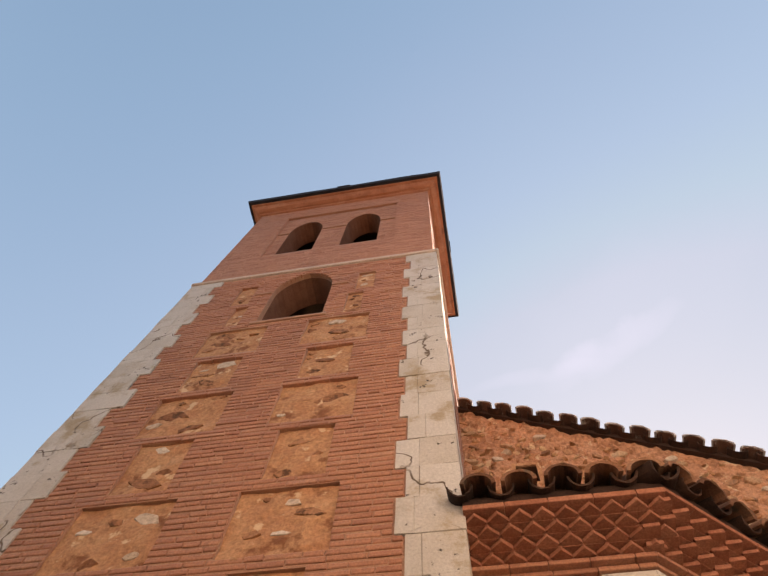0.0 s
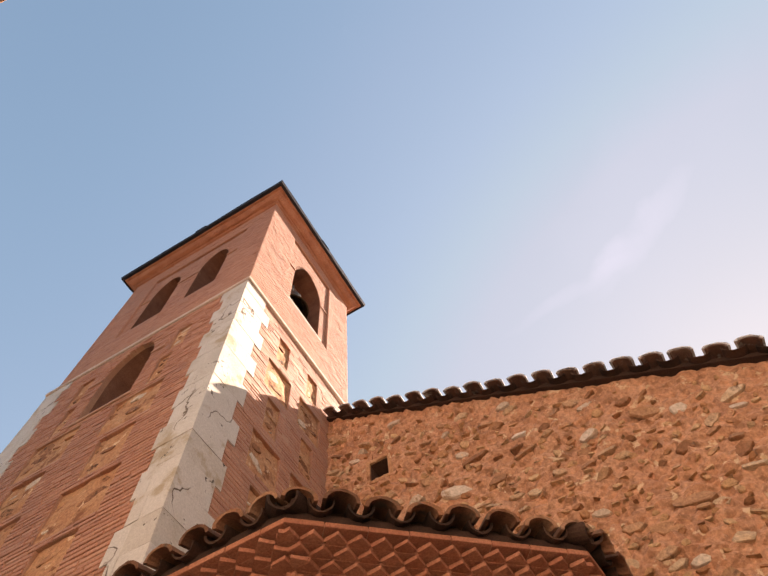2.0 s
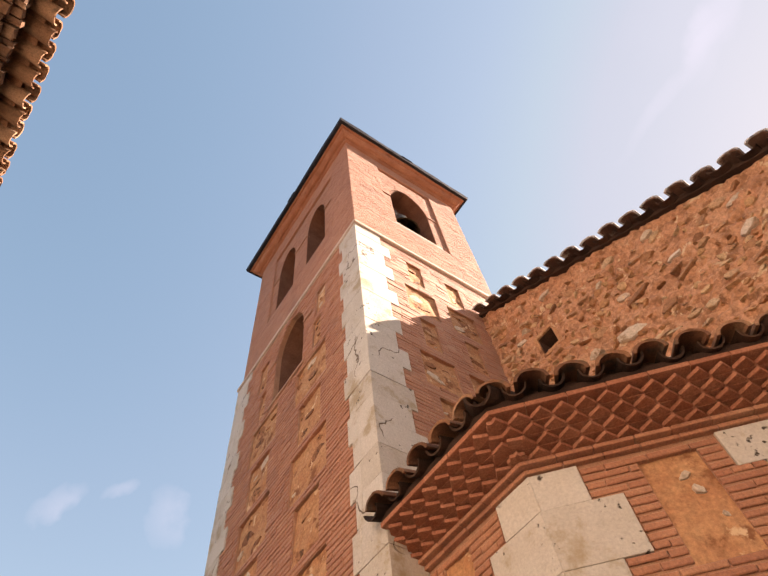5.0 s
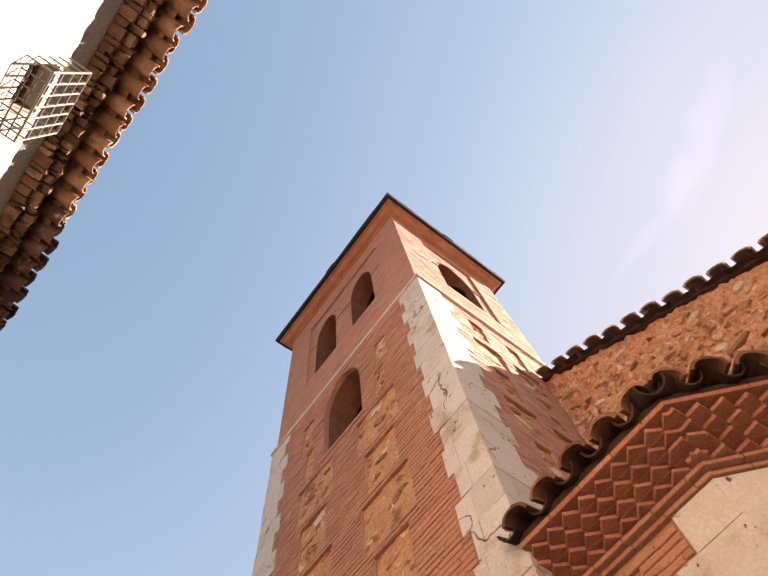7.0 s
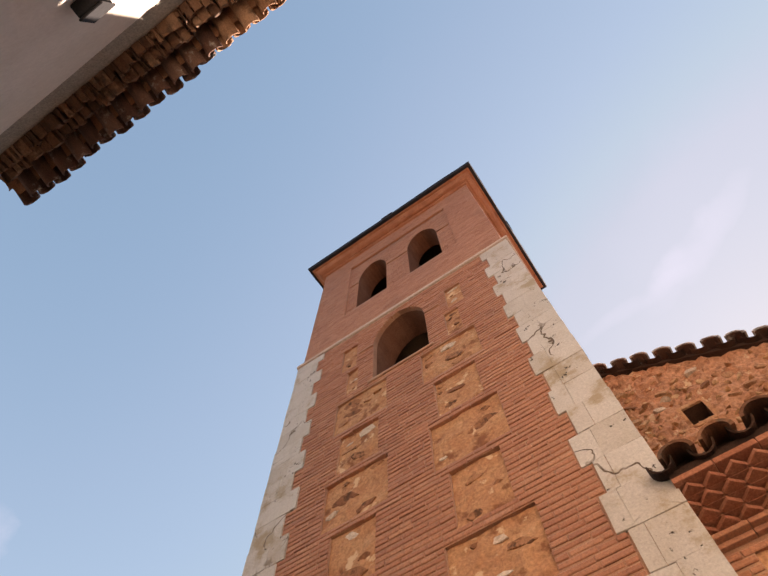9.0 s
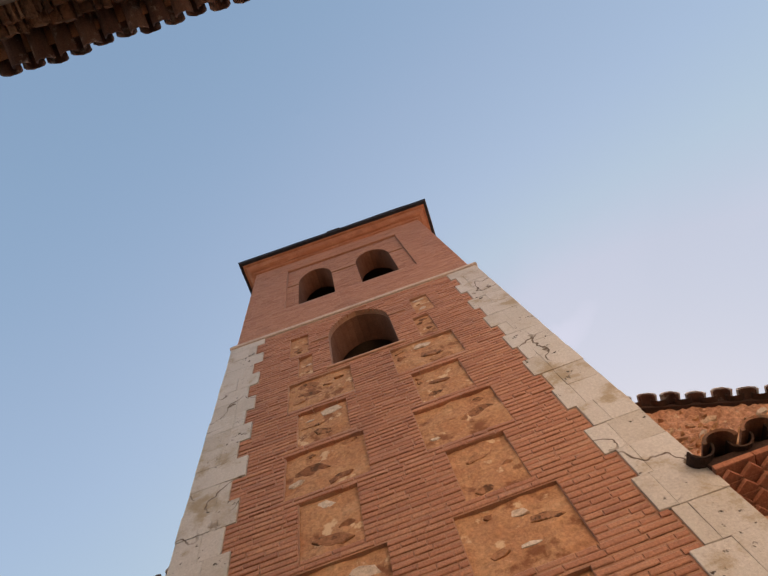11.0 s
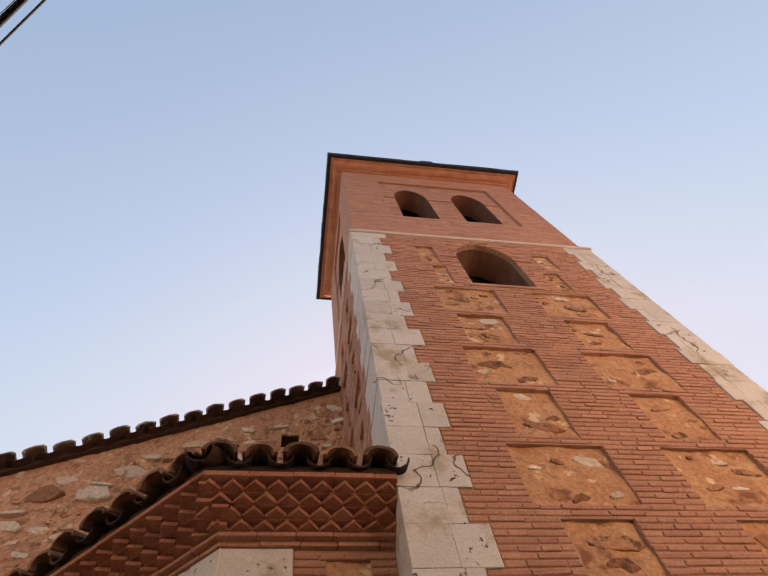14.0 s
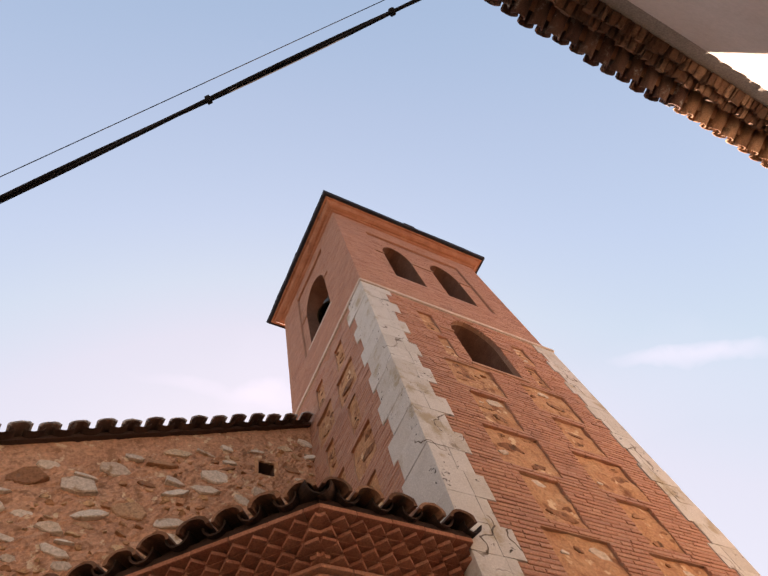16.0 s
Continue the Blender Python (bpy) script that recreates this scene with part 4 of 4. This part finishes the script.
def side_chapel(s):
    """Polygonal chapel between tower and gable; s = 1 on the east, -1 on the west."""
    ch = thing("side_chapel", "low polygonal brick chapel with dogtooth eave and clay tiles" if s > 0 else "shaded polygonal brick chapel with dogtooth eave and clay tiles", "chapel", (CX + s * 3.3, 4.9, 0.15), "side chapels")
    inv = ch.matrix_basis.inverted()
    right = [(CX + 2.037, 3.53), (CX + 3.22, 3.53), (CX + 4.56, 4.74), (CX + 4.62, 5.62)]

    def line(d):
        pts = offset_line(right, d)
        if s > 0:
            return pts
        return [Vector((2 * CX - p.x, p.y)) for p in reversed(pts)]

    def faces(d):
        pts = line(d)
        res = []
        for a, b in zip(pts, pts[1:]):
            t = (b - a).normalized()
            res.append((inv @ wall_frame((a.x, a.y, 0), (-t.y, t.x, 0)), (b - a).length))
        return res

    def closed(d):
        return [tuple(p) for p in line(d)] + ([(CX + 2.037, 5.62)] if s > 0 else [(CX - 2.037, 5.62)])
    # body, set behind the brick faces
    part("wall", prism(closed(-0.05), 0.15, 4.90), "mortar", ch).matrix_basis = inv
    fl = faces(0.0)
    TOP = 4.79
    idx = {0: "a", 1: "b", 2: "c"} if s > 0 else {0: "c", 1: "b", 2: "a"}
    for k, (fr, ln) in enumerate(fl):
        which = idx[k]
        panels = []
        quoin = []
        left_q, right_q = {"a": (False, True), "b": (True, True), "c": (True, False)}[which]
        if s < 0:
            left_q, right_q = {"a": (True, False), "b": (True, True), "c": (False, True)}[which]
        z = TOP
        n = 0
        while z > 0.2:
            h = (0.29, 0.42, 0.40, 0.43)[n % 4]
            z0 = max(z - h, 0.15)
            for at_left in (True, False):
                if (left_q if at_left else right_q):
                    w = ((0.36, 0.54) if at_left == (which == "b") else (0.50, 0.37))[n % 2] + rnd.uniform(-0.03, 0.03)
                    if which == "c":
                        w = min(w, 0.45)
                    quoin.append((0.0, z0, w, z) if at_left else (ln - w, z0, ln, z))
            z -= h
            n += 1
        t = TOP - 0.075
        while t > 1.0:
            if which == "b":
                panels.append((ln * 0.40, t - 0.78, ln * 0.40 + 0.40, t))
            elif which == "a":
                c = ln * (0.28 if s > 0 else 0.72)
                panels.append((c - 0.15, t - 0.78, c + 0.15, t))
            t -= 0.92
        part("mortar_face", pierced(box_loop(0.0, 0.15, ln, TOP + 0.04), [box_loop(*p) for p in panels], 0.012, 0.06, fr), "mortar", ch)
        for u0, v0, u1, v1 in panels:
            ob = part("rubble_panel", rough_sheet(u0 - 0.01, v0 - 0.01, u1 + 0.01, v1 + 0.01, 0.035, 0.014, fr, 0.04, 0.014), "panel", ch)
            for _ in range(3):
                part("stone", rock_mesh("pale_rubble"), "pale_rubble", ob, matrix=fr @ Matrix.Translation((rnd.uniform(u0 + 0.08, u1 - 0.08), 0.03, rnd.uniform(v0 + 0.1, v1 - 0.1))) @ Matrix.Rotation(rnd.uniform(-0.4, 0.4), 4, "Y") @ Matrix.Diagonal((rnd.uniform(0.05, 0.11), 0.03, rnd.uniform(0.04, 0.07), 1)))
        for u0, v0, u1, v1 in quoin:
            a = 0.012 if u0 == 0.0 else 0.0
            b = 0.012 if u1 == ln else 0.0
            bm = block(u0 - a, -0.014 + rnd.uniform(-0.003, 0.003), v0 + 0.0015, u1 + b, 0.07, v1 - 0.0015, 0.004, 0.002)
            bm.transform(fr)
            part("quoin_stone", bm, "quoin", ch)
        gaps = [box_loop(*p) for p in panels] + [box_loop(u0 - 0.008, v0, u1 + 0.008, v1) for u0, v0, u1, v1 in quoin]
        lay(courses(0.0, ln, 0.2, TOP, gaps), fr, ch, (lambda u, v: v > 3.0) if which == "b" else (lambda u, v: v > 4.2))
    # two stepped courses under the dogtooth frieze
    for d, z0, z1 in ((0.035, TOP + 0.002, TOP + 0.038), (0.085, TOP + 0.040, TOP + 0.076)):
        for j, (fr, ln) in enumerate(faces(d)):
            u = 0.0
            while u < ln - 0.01:
                e = min(u + 0.27 + rnd.uniform(-0.02, 0.02), ln)
                e = ln if ln - e < 0.08 else e
                bm = block(u, rnd.uniform(-0.003, 0.003), z0 + 0.003 * (j % 2), e - 0.005, d + 0.12, z1, 0.004)
                bm.transform(fr)
                part("ledge_brick", bm, "brick", ch)
                u = e
    # dogtooth: three corbelled courses of bricks set cornerwise
    Z = TOP + 0.078
    side = 0.108
    diag = side * math.sqrt(2)
    for k in range(4):
        z0 = Z + k * 0.045
        part("frieze_backing", prism(closed(0.065 + diag / 2 * k), z0, z0 + 0.045), "frieze", ch).matrix_basis = inv
        edge, first = line(0.085 + diag / 2 * (k + 1)), line(0.085)
        for j, (fr, ln) in enumerate(faces(0.085 + diag / 2 * (k + 1))):
            along = (edge[j + 1] - edge[j]).normalized()
            start = (edge[j] - first[j]).dot(along)
            whole = (first[j + 1] - first[j]).length
            step = whole / max(1, round(whole / diag))
            for i in range(-5, round(ln / step) + 6):
                u = (i + (0.5 if k % 2 else 0.0)) * step - start
                if not -0.03 < u < ln + 0.03:
                    continue
                bm = block(-side / 2, -side / 2, 0, side / 2, side / 2, 0.031, 0.003, 0.002)
                bm.transform(fr @ Matrix.Translation((u, diag / 2 + rnd.uniform(-0.004, 0.004), z0 + 0.003)) @ Matrix.Rotation(math.pi / 4 + rnd.uniform(-0.03, 0.03), 4, "Z"))
                part("dogtooth_brick", bm, "frieze", ch)
    # flat course over it, on a bed
    part("eave_bed", prism(closed(0.39), Z + 4 * 0.045 + 0.006, Z + 4 * 0.045 + 0.04), "mortar", ch).matrix_basis = inv
    Z += 4 * 0.045
    for j, (fr, ln) in enumerate(faces(0.405)):
        u = 0.0
        while u < ln - 0.01:
            e = min(u + 0.29 + rnd.uniform(-0.02, 0.02), ln)
            e = ln if ln - e < 0.1 else e
            bm = block(u, rnd.uniform(-0.003, 0.003), Z + 0.003 * (j % 2), e - 0.004, 0.30, Z + 0.045, 0.004)
            bm.transform(fr)
            part("eave_brick", bm, "frieze", ch)
            u = e
    # roof slab and barrel tiles along the eave
    Z += 0.047
    bm = bmesh.new()
    ed = line(0.38)
    hub = bm.verts.new(((CX + s * 2.037), 5.62, 6.2))
    hub2 = bm.verts.new(((CX + s * 3.4), 5.62, 6.2))
    ev = [bm.verts.new((p.x, p.y, Z + 0.02)) for p in ed]
    order = (hub, hub, hub2) if s > 0 else (hub2, hub, hub)
    for i, (a, b) in enumerate(zip(ev, ev[1:])):
        bm.faces.new((a, b, order[i]))
    bm.faces.new((ev[1], hub, hub2) if s < 0 else (ev[2], hub2, hub))
    part("roof", bm, "tile", ch).matrix_basis = inv
    # near-black beds plug the hollow tiles and paint the shade beneath them
    part("tile_bed", prism(closed(0.31), Z + 0.062, Z + 0.175), "shade_tile", ch).matrix_basis = inv
    part("tile_bed", prism(closed(0.395), Z + 0.002, Z + 0.060), "shade_tile", ch).matrix_basis = inv
    tilt = Matrix.Rotation(radians(17), 4, "X")
    for fr, ln in faces(0.53):
        n = max(1, round(ln / 0.295))
        step = ln / n
        for i in range(n):
            u = (i + 0.5) * step
            m = fr @ Matrix.Translation((u + rnd.uniform(-0.015, 0.015), rnd.uniform(-0.02, 0.02), Z + 0.048)) @ tilt @ Matrix.Rotation(rnd.uniform(-0.06, 0.06), 4, "Y") @ Matrix.Diagonal((1, 1, 0.72, 1))
            part("tile", tile_mesh("tile", 0.125, 0.10, 0.55, 0.026), "tile", ch, matrix=m)
        for i in range(n + 1):
            m = fr @ Matrix.Translation((i * step + rnd.uniform(-0.01, 0.01), 0.05 + rnd.uniform(-0.02, 0.02), Z + 0.096)) @ tilt @ Matrix.Rotation(math.pi, 4, "Y")
            # channels darkened for the shade between the covers
            part("tile", tile_mesh("shade_tile", 0.095, 0.090, 0.55, 0.018), "shade_tile", ch, matrix=m)
    return ch


side_chapel(1)
side_chapel(-1)

# ---- house across the lane ----
HX0, HX1, HY, HZ = -4.25, 13.0, -1.83, 9.0
house = thing("house", "tall white limewashed house with a corbelled clay tile eave", "house", (4, -5, 0.15))
hb = house.matrix_basis.inverted()
HF = hb @ wall_frame((0, HY, 0), (0, -1, 0))
win = box_loop(-0.15, 7.90, 0.41, 8.55)
part("wall", pierced(box_loop(-HX1, 0.15, -HX0, HZ), [win], 0.0, 0.4, HF), "white", house)
part("side_wall", block(HX0, -9.0, 0.15, HX0 + 0.4, HY - 0.4, HZ), "white", house).matrix_basis = hb
part("back_wall", block(HX0, -9.4, 0.15, HX1, -9.0, HZ), "white", house).matrix_basis = hb
# solid dark block close behind the panes, stands in for the unlit interior
part("room", block(-0.9, HY - 2.0, 7.2, 0.9, HY - 0.42, 8.9), "wood", house).matrix_basis = hb
wf = part("window_frame", pierced(win, [box_loop(-0.10, 7.95, 0.11, 8.50), box_loop(0.15, 7.95, 0.36, 8.50)], 0.16, 0.21, HF), "wood", house, "dark wooden window frame")
part("pane", pierced(box_loop(-0.10, 7.95, 0.11, 8.50), [], 0.18, 0.186, HF), "glass", house)
part("pane", pierced(box_loop(0.15, 7.95, 0.36, 8.50), [], 0.18, 0.186, HF), "glass", house)
part("ceiling_slab", block(HX0, -9.4, HZ - 0.1, HX1, HY - 0.41, HZ), "white", house).matrix_basis = hb
# plaster cove
bm = bmesh.new()
prof = [(0.0, 8.66), (0.02, 8.70), (0.06, 8.78), (0.09, 8.84), (0.10, 8.88), (0.0, 8.88)]
n = 60
rows = []
for k in range(n + 1):
    x = HX0 - 0.02 + (HX1 - HX0) * k / n
    rows.append([bm.verts.new((x, HY + d + (0.012 * noise.noise(Vector((x * 1.3, d * 9, 0))) if 0 < d else -0.002), z + 0.015 * noise.noise(Vector((x * 1.1, 3, z))))) for d, z in prof])
for a, b in zip(rows, rows[1:]):
    for i in range(len(prof) - 1):
        bm.faces.new((a[i], b[i], b[i + 1], a[i + 1]))
bm.faces.new(rows[0])
part("cove", bm, "grey", house, "grey plaster cove under the eave").matrix_basis = hb
# corbel course of rough bricks and rubble, then the roof tiles
x = HX0 - 0.24
while x < 5.0:
    step = rnd.uniform(0.055, 0.15)
    z = 8.87
    for z1, out in ((8.95, 0.25), (9.04, 0.36)):
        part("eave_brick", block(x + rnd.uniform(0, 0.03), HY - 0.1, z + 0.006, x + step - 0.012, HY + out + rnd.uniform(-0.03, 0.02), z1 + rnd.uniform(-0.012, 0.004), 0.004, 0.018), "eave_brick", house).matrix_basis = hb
        z = z1
    x += step
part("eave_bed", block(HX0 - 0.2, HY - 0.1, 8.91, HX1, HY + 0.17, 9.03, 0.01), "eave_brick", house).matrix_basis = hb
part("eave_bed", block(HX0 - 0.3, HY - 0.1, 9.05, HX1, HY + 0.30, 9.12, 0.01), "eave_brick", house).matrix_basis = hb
tilt = Matrix.Rotation(radians(12), 4, "X")
x = HX0 - 0.28
while x < 6.0:
    e = HY + 0.64
    clay = "verge" if x < -1.62 else "house_tile"
    part("tile", tile_mesh(clay, 0.116, 0.09, 0.5), clay, house, matrix=hb @ Matrix.Translation((x + rnd.uniform(-0.015, 0.015), e + rnd.uniform(-0.025, 0.025), 9.16)) @ Matrix.Rotation(math.pi, 4, "Z") @ tilt @ Matrix.Rotation(rnd.uniform(-0.08, 0.08), 4, "Y"))
    part("tile", tile_mesh(clay, 0.102, 0.10, 0.5), clay, house, matrix=hb @ Matrix.Translation((x + 0.13 + rnd.uniform(-0.012, 0.012), e - 0.015 + rnd.uniform(-0.02, 0.02), 9.195)) @ Matrix.Rotation(math.pi, 4, "Z") @ tilt @ Matrix.Rotation(math.pi, 4, "Y"))
    x += 0.26
y = HY + 0.30
while y > -6:
    part("tile", tile_mesh("tile", 0.10, 0.08, 0.5), "tile", house, matrix=hb @ Matrix.Translation((HX0 - 0.42, y, 9.165)) @ Matrix.Rotation(-math.pi / 2, 4, "Z") @ tilt)
    y -= 0.26
bm = bmesh.new()
q = [bm.verts.new(p) for p in ((HX0 - 0.38, HY + 0.5, 9.19), (HX1, HY + 0.5, 9.19), (HX1, -5.6, 10.4), (0, -5.6, 10.4), (HX0 - 0.38, -9.6, 9.19), (HX1, -9.6, 9.19))]
bm.faces.new((q[0], q[1], q[2], q[3]))
bm.faces.new((q[0], q[3], q[4]))
bm.faces.new((q[4], q[3], q[2], q[5]))
part("roof", bm, "tile", house).matrix_basis = hb
part("eave_hook", block(-1.61, HY + 0.5, 9.19, -1.55, HY + 0.64, 9.25, 0.02), "iron", house, "dark metal hook on the eave").matrix_basis = hb

# ---- window cage ----
cage = thing("window_grille", "box shaped iron window grille standing out from the white wall", "grille", (-0.05, HY, 7.9))
cb = cage.matrix_basis.inverted()
CX0, CX1, CZ0, CZ1, CY = -0.49, 0.25, 7.76, 8.62, HY + 0.24


def bar(name, a, b, r=0.008, material="lit_iron"):
    a, b = Vector(a), Vector(b)
    d = b - a
    bm = bmesh.new()
    bmesh.ops.create_cone(bm, cap_ends=True, segments=6, radius1=r, radius2=r, depth=d.length)
    bm.transform(cb @ Matrix.Translation((a + b) / 2) @ d.to_track_quat("Z", "Y").to_matrix().to_4x4())
    return part(name, bm, material, cage)


for k in range(7):
    x = CX0 + (CX1 - CX0) * k / 6
    bar("upright_bar", (x, CY, CZ0), (x, CY, CZ1), 0.012)
    # underside bars take the darker iron, coloured as if unlit
    bar("bottom_bar", (x, HY - 0.03, CZ0), (x, CY, CZ0), 0.008, "iron")
    bar("top_bar", (x, HY - 0.03, CZ1), (x, CY, CZ1), 0.008)
for k in range(5):
    z = CZ0 + (CZ1 - CZ0) * k / 4
    bar("cross_bar", (CX0, CY, z), (CX1, CY, z), 0.012)
    for x in (CX0, CX1):
        bar("side_bar", (x, HY - 0.03, z), (x, CY, z), 0.009)
for y in (HY + 0.08, HY + 0.16):
    bar("bottom_cross_bar", (CX0, y, CZ0), (CX1, y, CZ0), 0.007, "iron")

# ---- overhead cables ----


def cable(name, label, a, b, sag, r, twist=0):
    a, b = Vector(a), Vector(b)
    ob = thing(name, label, "cable", tuple((a + b) / 2))
    inv = ob.matrix_basis.inverted()
    d = (b - a).normalized()
    u = d.cross(Vector((0, 0, 1))).normalized()
    v = u.cross(d)
    n = 160
    for t in range(max(1, twist)):
        vs, fs = [], []
        for k in range(n + 1):
            p = a.lerp(b, k / n) - Vector((0, 0, sag * 4 * (k / n) * (1 - k / n)))
            if twist:
                w = k * 0.10 + t * math.tau / twist
                p += (u * math.cos(w) + v * math.sin(w)) * r * 0.8
            for i in range(6):
                c = i * math.tau / 6
                vs.append(inv @ (p + (u * math.cos(c) + v * math.sin(c)) * r))
        for k in range(n):
            for i in range(6):
                fs.append((k * 6 + i, k * 6 + (i + 1) % 6, k * 6 + 6 + (i + 1) % 6, k * 6 + 6 + i))
        part("strand", (vs, fs), "rubber", ob)
    if twist:
        for f in (0.2, 0.36, 0.52, 0.68, 0.84):
            p = a.lerp(b, f) - Vector((0, 0, sag * 4 * f * (1 - f)))
            bm = bmesh.new()
            bmesh.ops.create_cone(bm, cap_ends=True, segments=8, radius1=r * 2.3, radius2=r * 2.3, depth=0.03)
            bm.transform(inv @ Matrix.Translation(p) @ d.to_track_quat("Z", "Y").to_matrix().to_4x4())
            part("tie", bm, "rubber", ob)


def to_house(name, label, a, b, sag, r, twist=0):
    """A cable through two points of its line, carried on to the side wall of the house."""
    a, b = Vector(a), Vector(b)
    cable(name, label, a, a + (b - a) * (HX0 - a.x) / (b.x - a.x), sag, r, twist)


to_house("overhead_cable", "thick twisted black power cable slung over the lane", (-9.993, 4.2, 4.63), (-4.632, -1.81, 6.725), 0.01, 0.0125, 2)
to_house("overhead_cable", "single black cable slung beside the twisted power cable", (-9.984, 4.2, 5.012), (-4.625, -1.81, 6.931), 0.01, 0.0085)
to_house("overhead_wire", "thin dark telephone wire slung over the lane", (-10.176, 4.2, 4.626), (-4.72, -1.81, 7.042), 0.01, 0.003)

# ---- wall box and wires on the house ----
box = thing("junction_box", "dark cable junction box on the white house wall", "junction box", (-1.75, HY, 7.3))
part("case", block(-0.12, 0.0, -0.12, 0.12, 0.12, 0.12, 0.012), "rubber", box)
part("lid", block(-0.13, 0.12, -0.13, 0.13, 0.14, 0.13, 0.008), "rubber", box)
for k, (a, b) in enumerate((((-1.60, HY + 0.03, 7.36), (-0.6, HY + 0.03, 6.2)), ((-1.62, HY + 0.03, 7.40), (-1.2, HY + 0.03, 6.2)))):
    cable("wall_wire", "thin dark wire clipped to the white house wall", a, b, 0.0, 0.006)

# ---- unseen plain walls, added to keep low sky light and sun out ----
for name, at in (("wall_east", (13.0, -12, 13.6, 22, 8.0)), ("wall_west", (-17.6, -12, -17.0, 22, 7.0)), ("wall_south", (-17.0, -3.6, -7.5, -3.0, 7.0)), ("wall_north", (6.08, 5.9, 12.98, 6.4, 6.6))):
    x0, y0, x1, y1, h = at
    part(name, block(x0, y0, 0.15, x1, y1, h), "grey", label="unseen plain grey wall added to block light into the lane", kind="structure")
